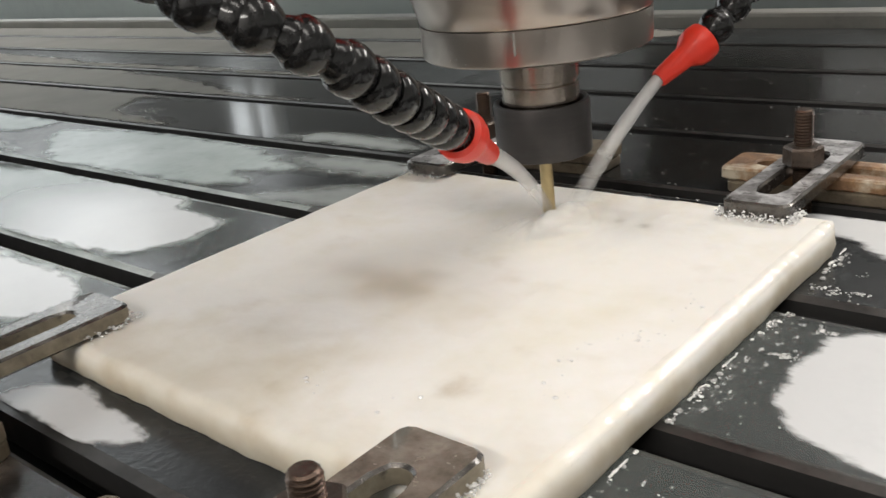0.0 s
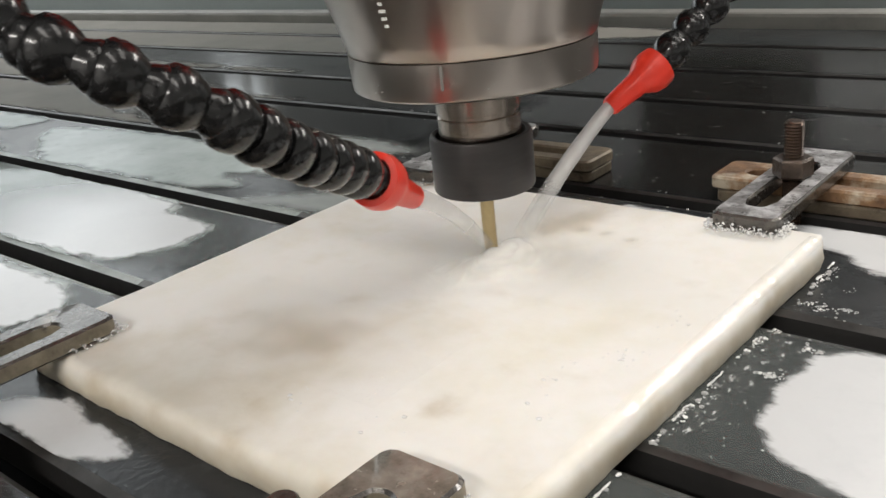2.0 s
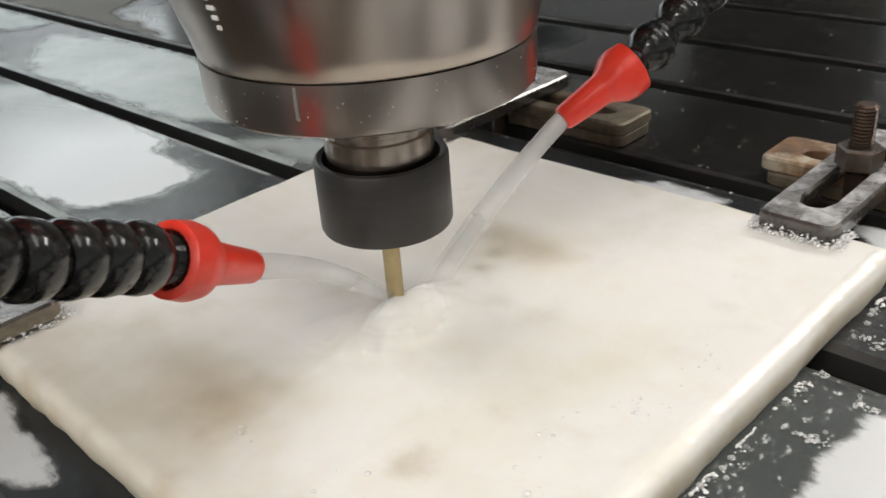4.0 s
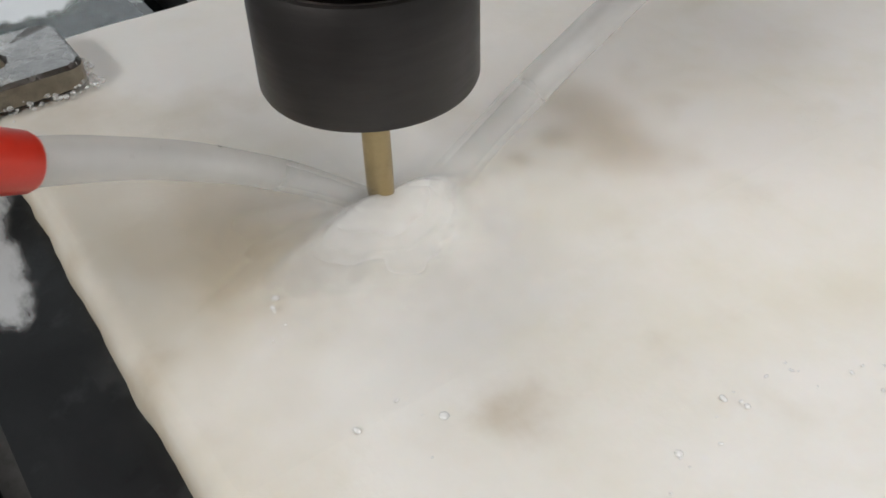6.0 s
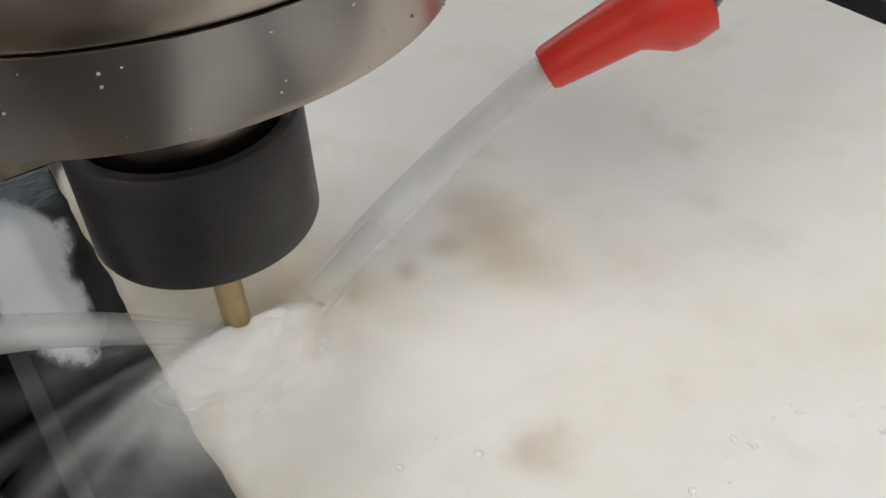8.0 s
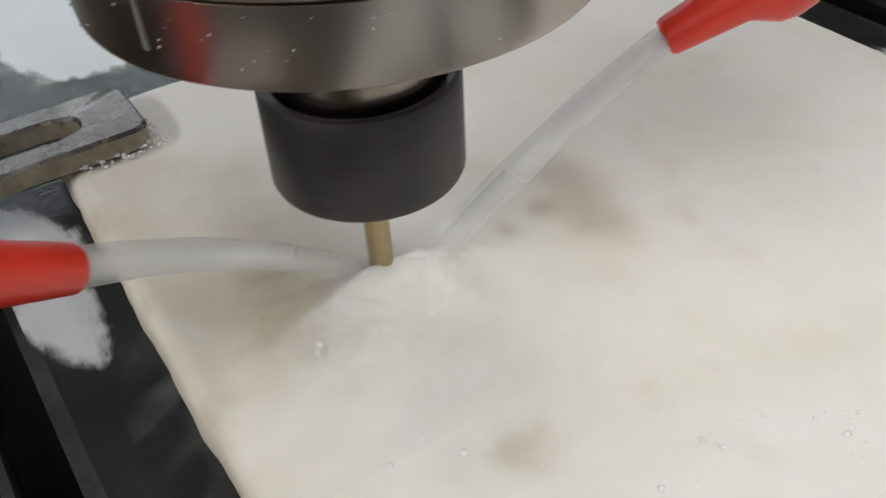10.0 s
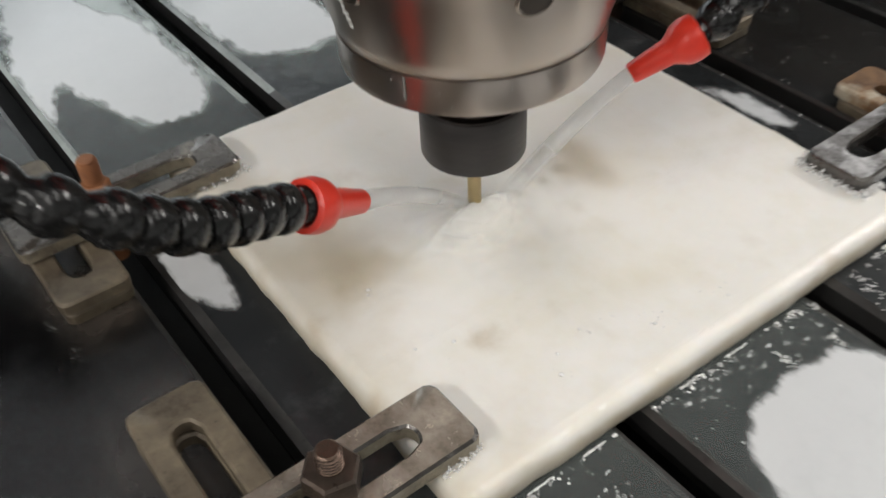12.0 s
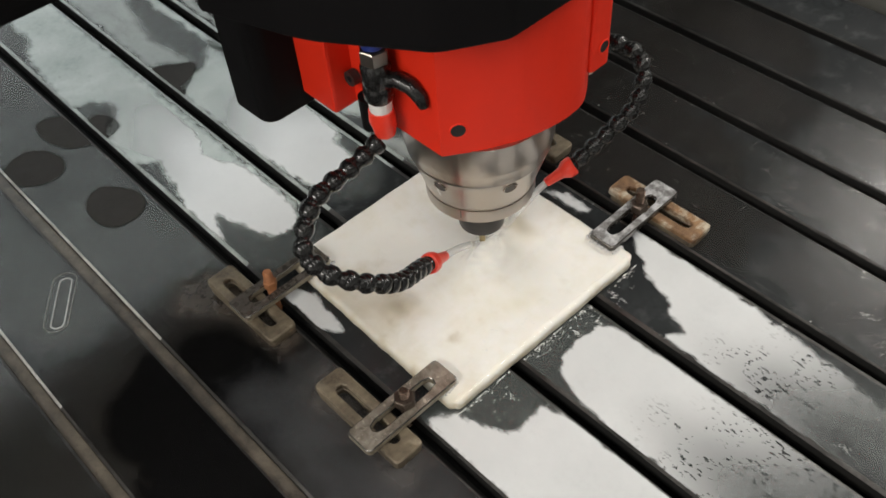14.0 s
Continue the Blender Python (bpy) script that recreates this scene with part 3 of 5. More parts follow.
film("slurry_film", [(-0.48, 0.046), (-0.45, 0.010), (-0.425, -0.036), (-0.30, -0.038), (-0.23, -0.036), (-0.19, -0.03), (-0.172, 0.0), (-0.180, 0.026), (-0.22, 0.030), (-0.24, 0.044), (-0.32, 0.047)], -1, M_MILK, WHITE, 0.004, 7, soft=0.007)
film("slurry_film", [(-0.46, 0.044), (-0.44, 0.0), (-0.42, -0.036), (-0.30, -0.037), (-0.23, -0.035), (-0.19, -0.029), (-0.173, 0.0), (-0.182, 0.025), (-0.222, 0.029), (-0.242, 0.043), (-0.32, 0.046)], -1, M_SLURRYTHICK, WHITE, 0.003, 17, top=0.0009, soft=0.005, fade=(-0.24, -0.42, 0.95))
film("slurry_film", [(-0.90, -0.025), (-0.66, -0.035), (-0.50, -0.038), (-0.485, -0.020), (-0.466, 0.004), (-0.511, 0.000), (-0.555, -0.004), (-0.62, 0.012), (-0.72, 0.035), (-0.9, 0.04)], -1, M_THIN, WHITE, 0.004, 8, soft=0.008)
film("slurry_film", [(-0.66, 0.046), (-0.60, 0.036), (-0.52, 0.040), (-0.44, 0.037), (-0.42, 0.046), (-0.50, 0.048)], -1, M_MILK, WHITE, 0.003, 18, soft=0.005)
film("slurry_film", [(-0.47, 0.140), (-0.53, 0.125), (-0.50, 0.095), (-0.44, 0.066), (-0.33, 0.064), (-0.25, 0.070), (-0.225, 0.085), (-0.26, 0.095), (-0.215, 0.115), (-0.25, 0.125), (-0.30, 0.142), (-0.40, 0.146)], 0, M_MILK, WHITE, 0.005, 9, soft=0.007)
film("slurry_film", [(-0.95, 0.147), (-0.60, 0.146), (-0.575, 0.140), (-0.60, 0.108), (-0.95, 0.10)], 0, M_MILK, WHITE, 0.005, 19, soft=0.008)
film("slurry_film", [(-0.70, 0.068), (-0.50, 0.066), (-0.54, 0.078), (-0.64, 0.086)], 0, M_THIN, WHITE, 0.004, 20, soft=0.007)
film("slurry_film", [(-0.30, 0.170), (-0.24, 0.166), (-0.17, 0.172), (-0.19, 0.185), (-0.26, 0.188)], 1, M_THIN, WHITE, 0.005, 27, top=0.0009, soft=0.008)
film("slurry_film", [(-0.20, 0.064), (-0.13, 0.066), (-0.12, 0.10), (-0.16, 0.095)], 0, M_THIN, WHITE, 0.005, 28, soft=0.009)
film("slurry_film", [(-0.25, 0.128), (-0.20, 0.118), (-0.15, 0.122), (-0.128, 0.140), (-0.20, 0.147)], 0, M_THIN, WHITE, 0.005, 25, soft=0.010)
film("dried_haze", [(-2.25, 0.166), (-0.505, 0.165), (-0.56, 0.193), (-0.59, 0.235), (-0.63, 0.251), (-2.25, 0.25)], 1, M_DUST, DUST, 0.006, 10, soft=0.008, cell=0.006)
film("dried_haze", [(-2.25, 0.266), (-0.45, 0.266), (-0.487, 0.274), (-0.579, 0.304), (-0.667, 0.324), (-0.752, 0.328), (-0.82, 0.338), (-2.25, 0.338)], 2, M_DUST, DUST, 0.006, 11, soft=0.008, cell=0.006)
film("dried_haze", [(-2.25, 0.354), (-0.55, 0.354), (-0.60, 0.370), (-0.93, 0.372), (-0.99, 0.385), (-1.24, 0.40), (-2.25, 0.405)], 3, M_DUST, DUST, 0.006, 12, soft=0.008, cell=0.006)
film("wet_spot", [(-0.490, -0.038), (-0.480, -0.015), (-0.462, 0.006), (-0.445, -0.006), (-0.426, -0.029), (-0.420, -0.040)], -1, M_WETSPOT, "round dark wet spot on the bed", 0.0015, 26, top=0.0009, soft=0.003)
SPOT = "round dark wet spot on the bed"
film("wet_spot", [(-0.475, -0.147), (-0.497, -0.162), (-0.500, -0.185), (-0.462, -0.190), (-0.432, -0.175), (-0.425, -0.150)], -3, M_WETSPOT, SPOT, 0.0015, 21, soft=0.003, ease=1.0)
film("wet_spot", [(-0.455, -0.148), (-0.465, -0.130), (-0.448, -0.117), (-0.428, -0.119), (-0.418, -0.135), (-0.425, -0.148)], -2, M_WETSPOT, SPOT, 0.0015, 24, top=0.0009, soft=0.003, ease=1.0)
film("wet_spot", [(-0.468, -0.222), (-0.455, -0.200), (-0.428, -0.191), (-0.405, -0.201), (-0.403, -0.228), (-0.425, -0.247), (-0.455, -0.246)], -3, M_WETSPOT, SPOT, 0.0015, 22, top=0.0009, soft=0.003, ease=1.0)
film("wet_spot", [(-0.356, -0.188), (-0.338, -0.170), (-0.312, -0.160), (-0.290, -0.170), (-0.286, -0.198), (-0.305, -0.214), (-0.340, -0.211)], -3, M_WETSPOT, SPOT, 0.0015, 23, top=0.0009, soft=0.003, ease=1.0)
HAZE = "thin grey-green haze of dried slurry on the bed"
film("dried_haze", [(-1.2, -0.245), (-0.5, -0.25), (-0.22, -0.25), (-0.165, -0.20), (-0.155, -0.16), (-0.30, -0.155), (-1.2, -0.16)], -3, M_HAZE, HAZE, 0.006, 31, top=0.0003, soft=0.016, cell=0.006)
film("dried_haze", [(-1.2, -0.345), (-0.3, -0.345), (-0.20, -0.335), (-0.18, -0.265), (-0.4, -0.265), (-1.2, -0.27)], -4, M_HAZE, HAZE, 0.006, 32, top=0.0003, soft=0.016, cell=0.006)
film("dried_haze", [(-1.2, -0.445), (-0.3, -0.445), (0.3, -0.44), (0.3, -0.365), (-0.4, -0.365), (-1.2, -0.37)], -5, M_HAZE, HAZE, 0.006, 33, top=0.0003, soft=0.016, cell=0.006)
film("dried_haze", [(0.22, 0.245), (0.20, 0.21), (0.24, 0.168), (0.8, 0.17), (0.8, 0.245)], 1, M_DULL, HAZE, 0.008, 34, top=0.0003, soft=0.020, cell=0.006)
film("dried_haze", [(0.10, 0.335), (0.13, 0.30), (0.17, 0.27), (0.8, 0.27), (0.8, 0.335)], 2, M_DULL, HAZE, 0.008, 35, top=0.0003, soft=0.020, cell=0.006)
film("dried_haze", [(0.14, 0.43), (0.13, 0.39), (0.17, 0.36), (0.8, 0.36), (0.8, 0.43)], 3, M_DULL, HAZE, 0.008, 36, top=0.0003, soft=0.020, cell=0.006)
film("dried_haze", [(0.27, 0.135), (0.30, 0.075), (0.8, 0.07), (0.8, 0.145)], 0, M_HAZE, HAZE, 0.008, 37, top=0.0003, soft=0.020, cell=0.006)
film("dried_haze", [(0.25, 0.035), (0.28, -0.03), (0.8, -0.03), (0.8, 0.04)], -1, M_HAZE, HAZE, 0.008, 38, top=0.0003, soft=0.020, cell=0.006)
film("dried_haze", [(-0.95, -0.055), (-0.16, -0.055), (-0.16, -0.14), (-0.95, -0.14)], -2, M_HAZE, HAZE, 0.004, 40, top=0.0003, soft=0.010, cell=0.006)
film("dried_haze", [(-0.95, -0.035), (-0.19, -0.035), (-0.19, 0.045), (-0.95, 0.045)], -1, M_HAZE, HAZE, 0.004, 30, top=0.0003, soft=0.010, cell=0.006)
film("dried_haze", [(-2.25, 0.448), (-0.45, 0.448), (-0.40, 0.534), (-2.25, 0.534)], 4, M_DUST, DUST, 0.006, 13, soft=0.010, cell=0.008)
film("dried_haze", [(-2.25, 0.548), (-0.35, 0.548), (-0.30, 0.622), (-2.25, 0.622)], 5, M_DUST, DUST, 0.006, 14, soft=0.010, cell=0.008)
film("dried_haze", [(0.10, -0.035), (0.30, -0.035), (0.30, 0.045), (0.10, 0.045)], -1, M_HAZE, HAZE, 0.004, 51, top=0.0003, soft=0.012)
film("dried_haze", [(0.09, -0.14), (0.30, -0.14), (0.30, -0.055), (0.09, -0.055)], -2, M_HAZE, HAZE, 0.004, 52, top=0.0003, soft=0.012)
FROTH = "torn streaks of white froth beside the wet slab"
film("froth", [(0.112, -0.038), (0.112, 0.044), (0.142, 0.047), (0.136, 0.010), (0.142, -0.036)], -1, M_FROTH, FROTH, 0.003, 61, top=0.0011, soft=0.030)
film("froth", [(0.112, -0.140), (0.112, -0.060), (0.150, -0.056), (0.140, -0.090), (0.125, -0.115)], -2, M_FROTH, FROTH, 0.003, 62, top=0.0011, soft=0.090)
POOL = "standing water on the bed with dark reflections painted in"
film("sediment_film", [(-0.178, -0.205), (-0.172, -0.175), (-0.150, -0.157), (-0.085, -0.155), (-0.040, -0.160), (-0.042, -0.190), (-0.090, -0.188), (-0.120, -0.200), (-0.150, -0.222)], -3, M_SILT, "brown sediment washed up round a clamp", 0.006, 55, top=0.0006, soft=0.010, cell=0.003)
film("sediment_film", [(0.000, -0.195), (0.000, -0.160), (0.060, -0.155), (0.130, -0.158), (0.135, -0.195), (0.080, -0.200)], -3, M_SILT, "brown sediment washed up round a clamp", 0.006, 56, top=0.0006, soft=0.010, cell=0.003)
film("dried_haze", [(-0.03, -0.245), (-0.02, -0.20), (0.00, -0.155), (0.40, -0.155), (0.40, -0.248)], -3, M_CLOUD, "smoky grey reflection painted over the standing water", 0.006, 54, top=0.0012, soft=0.020, cell=0.004)
# wet patches whose dark colour and outlines imitate reflections of dark things overhead
film("water_pool", [(-0.165, -0.165), (-0.175, -0.20), (-0.168, -0.25), (0.0, -0.255), (0.4, -0.255), (0.4, -0.15), (0.0, -0.15)], -3, M_POOL, POOL, 0.006, 41, top=0.0004, soft=0.010, cell=0.004)
film("water_pool", [(-0.105, -0.250), (-0.117, -0.223), (-0.100, -0.200), (-0.05, -0.190), (0.0, -0.202), (0.03, -0.225), (0.02, -0.252)], -3, M_POOLDARK, POOL, 0.005, 43, top=0.0008, soft=0.014, cell=0.004)
film("water_pool", [(-0.168, -0.26), (-0.168, -0.30), (-0.176, -0.345), (-0.09, -0.352), (0.05, -0.352), (0.4, -0.352), (0.4, -0.25), (0.0, -0.25)], -4, M_POOL, POOL, 0.005, 42, top=0.0004, soft=0.009, cell=0.004)
film("water_pool", [(-0.105, -0.260), (-0.117, -0.291), (-0.102, -0.322), (-0.063, -0.338), (-0.016, -0.332), (0.0, -0.348), (0.4, -0.35), (0.4, -0.26)], -4, M_POOLDARK, POOL, 0.006, 48, top=0.0008, soft=0.010, cell=0.004)
film("water_pool", [(-0.176, -0.365), (-0.17, -0.41), (-0.19, -0.445), (0.4, -0.445), (0.4, -0.365)], -5, M_POOL, POOL, 0.005, 53, top=0.0004, soft=0.010, cell=0.005)
film("water_pool", [(-0.70, 0.165), (-0.21, 0.165), (-0.21, 0.25), (-0.50, 0.25), (-0.58, 0.21)], 1, M_POOLDARK, POOL, 0.008, 49, top=0.0004, soft=0.014, cell=0.004)
film("water_pool", [(-0.85, 0.265), (-0.21, 0.265), (-0.21, 0.34), (-0.60, 0.34)], 2, M_POOLDARK, POOL, 0.008, 50, top=0.0004, soft=0.014, cell=0.004)
film("water_pool", [(-0.20, 0.17), (0.15, 0.165), (0.19, 0.18), (0.17, 0.22), (0.19, 0.25), (-0.1, 0.25)], 1, M_POOL, POOL, 0.008, 44, top=0.0004, soft=0.014, cell=0.004)
film("water_pool", [(-0.20, 0.27), (0.12, 0.265), (0.12, 0.29), (0.09, 0.32), (-0.02, 0.34), (-0.2, 0.335)], 2, M_POOL, POOL, 0.008, 45, top=0.0004, soft=0.014, cell=0.004)
film("water_pool", [(-0.25, 0.35), (0.10, 0.35), (0.12, 0.38), (0.10, 0.43), (-0.25, 0.43)], 3, M_POOL, POOL, 0.008, 46, top=0.0004, soft=0.014, cell=0.005)
film("water_pool", [(-0.30, 0.45), (0.06, 0.45), (0.09, 0.47), (0.03, 0.53), (-0.30, 0.53)], 4, M_POOL, POOL, 0.008, 47, top=0.0004, soft=0.014, cell=0.005)


# ---- the stone slab ----
TH = 0.0130
Q = {"R": (0.1173, 0.1135), "F": (0.1133, -0.1180), "L": (-0.1165, -0.1135), "B": (-0.1140, 0.1150)}


def stone_slab():
    bm = bmesh.new()
    n, r = 110, 0.0048

    def spread(i):
        u = i / n
        return u - 0.11 * math.sin(2 * math.pi * u) / 1.3

    rows = []
    for j in range(n + 1):
        v = spread(j)
        row = []
        for i in range(n + 1):
            u = spread(i)
            a = Vector(Q["L"]).lerp(Vector(Q["F"]), u)
            b = Vector(Q["B"]).lerp(Vector(Q["R"]), u)
            p = a.lerp(b, v)
            d = min(u, 1 - u) * 0.231, min(v, 1 - v) * 0.231
            corner = max(0.0, 0.010 - d[0]) ** 2 + max(0.0, 0.010 - d[1]) ** 2
            pull = max(0.0, math.sqrt(corner) - 0.010)
            c = p.normalized() if p.length else p
            p = p - c * pull * 1.3
            edge = max(0.0, 1 - min(d) / 0.02)
            p += Vector((noise.noise(Vector((p.x * 40, p.y * 40, 1))), noise.noise(Vector((p.x * 40, p.y * 40, 9))))) * 0.0008 * edge
            e = min(d[0], d[1])
            z = TH - (r - math.sqrt(max(0.0, r * r - max(0.0, r - e) ** 2)))
            z += 0.00020 * noise.fractal(Vector((p.x * 60, p.y * 60, 3)), 0.9, 2, 4)
            # the cutter has already faced the slab west of this line
            z -= 0.00060 * min(1.0, max(0.0, (0.0470 + 0.0006 * noise.noise(Vector((p.y * 30, 4, 4))) - p.x) / 0.0022))
            row.append(bm.verts.new((p.x, p.y, z)))
        rows.append(row)
    for a, b in zip(rows, rows[1:]):
        for i in range(n):
            bm.faces.new((a[i], a[i + 1], b[i + 1], b[i]))
    rim = rows[0][:-1] + [row[-1] for row in rows[:-1]] + rows[-1][:0:-1] + [row[0] for row in rows[:0:-1]]
    prev = rim
    for z, s in ((0.0050, 1.003), (0.0003, 0.993)):
        loop = [bm.verts.new((v.co.x * s + 0.0006 * noise.noise(v.co * 120), v.co.y * s + 0.0006 * noise.noise(v.co * 140), z)) for v in rim]
        for i in range(len(rim)):
            j = (i + 1) % len(rim)
            bm.faces.new((prev[i], prev[j], loop[j], loop[i]))
        prev = loop
    bm.faces.new(prev)
    ob = part("stone_slab", bm, M_STONE, smooth=True)
    # mineral stains and ageing, plus shade painted on the sides: (x, y, radius, strength)
    spots = ((0.0085, -0.096, 0.0050, 0.45), (-0.050, -0.060, 0.012, 0.25), (0.064, -0.071, 0.009, 0.60), (0.070, -0.041, 0.008, 0.30),
             (0.020, 0.012, 0.012, 0.40), (-0.045, 0.080, 0.012, 0.4), (0.085, 0.040, 0.010, 0.25), (-0.108, -0.113, 0.011, 0.9), (-0.060, -0.1165, 0.009, 0.7), (0.018, -0.118, 0.012, 0.55), (0.062, -0.118, 0.007, 0.9), (-0.020, -0.117, 0.005, 0.7), (0.117, 0.060, 0.006, 0.35), (0.116, -0.030, 0.008, 0.35))
    stain_shade, age_shade = [], []
    for v in ob.data.vertices:
        x, y, z = v.co
        stain_shade.append(max([q * math.exp(-(((x - a) ** 2 + (y - b) ** 2) / (r * r))) for a, b, r, q in spots]))
        # raw, dirty sides, darkened further because light falls mostly from above
        side = min(1.0, max(0.0, (TH - 0.002 - z) / 0.005))
        # the second term yellows the stone where the front hose's shade falls
        front = math.exp(-((y + 0.116) / 0.028) ** 2) * 0.55 + math.exp(-(((x + 0.030) / 0.045) ** 2 + ((y + 0.085) / 0.030) ** 2)) * 0.45 + 0.30 * max(0.0, noise.noise(Vector((x * 24, y * 24, 6)))) + 0.3 * math.exp(-((y - 0.112) / 0.02) ** 2)
        stain_shade[-1] = max(stain_shade[-1], 0.48 * side)
        age_shade.append(max(front, 1.35 * side))
    for name, values in (("stain_shade", stain_shade), ("age_shade", age_shade)):
        ob.data.attributes.new(name, "FLOAT", "POINT").data.foreach_set("value", values)
    return tagged(ob, "wet creamy white square stone slab clamped to the bed", "stone slab")


stone_slab()


# ---- clamps ----
def slotted_plate(length, width, z0, z1, slot_len, slot_w, corner=0.004, bev=0.0010, shift=0.0, n=72):
    """A flat bar along y with a long rounded slot through it, edges chamfered."""
    bm = bmesh.new()

    def outer(k):
        t = 2 * math.pi * k / n
        hx, hy = width / 2, length / 2
        c, s = math.cos(t), math.sin(t)
        # walk round a rounded rectangle by arc
        per = 2 * (width + length)
        d = (k / n) * per
        legs = ((width, (-hx, -hy), (1, 0)), (length, (hx, -hy), (0, 1)), (width, (hx, hy), (-1, 0)), (length, (-hx, hy), (0, -1)))
        for ln, o, w in legs:
            if d <= ln:
                x, y = o[0] + w[0] * d, o[1] + w[1] * d
                break
            d -= ln
        # round the corners
        cx, cy = max(-hx + corner, min(hx - corner, x)), max(-hy + corner, min(hy - corner, y))
        v = Vector((x - cx, y - cy))
        if v.length > corner:
            v = v.normalized() * corner
        return Vector((cx + v.x, cy + v.y))

    half = max(0.0, slot_len / 2 - slot_w / 2)

    def inner(p):
        cy = max(-half, min(half, (p.y - shift) * slot_len / length))
        v = Vector((p.x, p.y - shift - cy * 1.0))
        if abs(cy) < half:
            v = Vector((math.copysign(1, p.x if abs(p.x) > 1e-9 else 1), 0))
        v = v.normalized() * slot_w / 2
        return Vector((v.x, cy + v.y + shift))

    po = [outer(k) for k in range(n)]
    pi_ = [inner(p) for p in po]

    def inset(p, d):
        return Vector((p.x * (1 - d / (width / 2)), p.y * (1 - d / (length / 2))))

    def ring(ps, z):
        return [bm.verts.new((p.x, p.y, z)) for p in ps]

    def grow(p, d):
        cy = max(-half, min(half, p.y - shift)) + shift
        v = Vector((p.x, p.y - cy))
        return p + v.normalized() * d

    loops = [ring([inset(p, bev) for p in po], z0), ring(po, z0 + bev), ring(po, z1 - bev), ring([inset(p, bev) for p in po], z1),
             ring([grow(p, bev) for p in pi_], z1), ring(pi_, z1 - bev), ring(pi_, z0 + bev), ring([grow(p, bev) for p in pi_], z0)]
    loops.append(loops[0])
    for a, b in zip(loops, loops[1:]):
        for k in range(n):
            j = (k + 1) % n
            bm.faces.new((a[k], a[j], b[j], b[k]))
    return bm


def threaded(r, z0, z1, n=20, pitch=0.0014):
    prof = [(0, z0)]
    z = z0
    while z < z1 - pitch:
        prof += [(r, z + 0.15 * pitch), (r, z + 0.35 * pitch), (r * 0.78, z + 0.7 * pitch), (r * 0.78, z + 0.85 * pitch)]
        z += pitch
    prof += [(r * 0.9, z1 - 0.0006), (r * 0.75, z1), (0, z1)]
    return lathe(prof, n)


def hexnut(r, z0, z1):
    bm = bmesh.new()
    return prism([(r * math.cos(math.pi * k / 3 + 0.3), r * math.sin(math.pi * k / 3 + 0.3)) for k in range(6)], z0, z1, bm, 0.0010)


def clamp(x, y0, y1, bolt_y, block, stud_top, mats, label, tilt=0.0, shift=0.0, nut=0.0096):
    """A slotted strap from the slab to a slotted block, held by a stud and nut in the bed's slot."""
    t = thing("strap_clamp", label, "clamp", "clamps round the slab", at=(x, bolt_y, 0))
    length, mid = abs(y1 - y0), (y0 + y1) / 2
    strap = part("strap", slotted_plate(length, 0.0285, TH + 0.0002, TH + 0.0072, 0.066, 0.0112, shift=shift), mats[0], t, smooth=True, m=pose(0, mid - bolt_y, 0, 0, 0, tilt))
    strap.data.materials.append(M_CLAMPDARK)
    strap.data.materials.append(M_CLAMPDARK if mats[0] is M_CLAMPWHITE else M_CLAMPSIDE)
    # chamfers, sides and underside take other, darker materials than the top
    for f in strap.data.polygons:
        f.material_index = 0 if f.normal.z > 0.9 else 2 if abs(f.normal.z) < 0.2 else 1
    part("stud", threaded(0.0044, -0.012, stud_top), mats[2], t, smooth=True)
    part("nut", hexnut(nut, TH + 0.0074, TH + 0.0165), mats[3], t)
    bx0, bx1, by = block
    b = part("block", slotted_plate(bx1 - bx0, 0.029, 0.0066, TH, 0.076, 0.0105), mats[1], t, m=pose((bx0 + bx1) / 2 - x, by - bolt_y, 0, 0, 0, 90), smooth=True)
    part("lower_plate", slotted_plate(bx1 - bx0 - 0.004, 0.028, 0.0002, 0.0064, 0.076, 0.0105), M_BLOCK, t, m=pose((bx0 + bx1) / 2 - x + 0.001, by - bolt_y, 0, 0, 0, 90.6), smooth=True)
    return t


clamp(0.0850, -0.197, -0.0985, -0.1455, (0.013, 0.119, -0.1715), 0.038, (M_CLAMP, M_BLOCK, M_STUD, M_NUTRUST), "worn grey steel strap clamp on a grimy block")
clamp(0.0855, 0.100, 0.2010, 0.1560, (0.042, 0.145, 0.1780), 0.046, (M_CLAMPWHITE, M_BLOCKRUST, M_STUD, M_NUTRUST), "slurry-whitened steel strap clamp on a rusty brown block", tilt=0.0, shift=-0.004, nut=0.0088)
clamp(-0.0950, -0.187, -0.0885, -0.1480, (-0.152, -0.050, -0.1695), 0.041, (M_CLAMPGREY, M_BLOCK, M_STUDORANGE, M_STUDORANGE), "worn steel strap clamp with an orange rusted stud", nut=0.0064)
clamp(-0.0950, 0.100, 0.2000, 0.1560, (-0.128, -0.026, 0.1770), 0.046, (M_CLAMPWHITE, M_BLOCK, M_STUD, M_NUTRUST), "wet steel strap clamp with a dark stud")


# ---- the spindle head (its own space: z as in the world, x and y from the spindle's axis) ----
def rounded(points, radius_seg):
    """An outline with each corner rounded by (radius, segments)."""
    out = []
    n = len(points)
    for i, (x, y, r) in enumerate(points):
        p = Vector((x, y))
        if r <= 0:
            out.append(p)
            continue
        a = (Vector(points[i - 1][:2]) - p).normalized()
        b = (Vector(points[(i + 1) % n][:2]) - p).normalized()
        p0, p1 = p + a * r, p + b * r
        for k in range(radius_seg + 1):
            u = k / radius_seg
            out.append((1 - u) ** 2 * p0 + 2 * u * (1 - u) * p + u * u * p1)
    return out


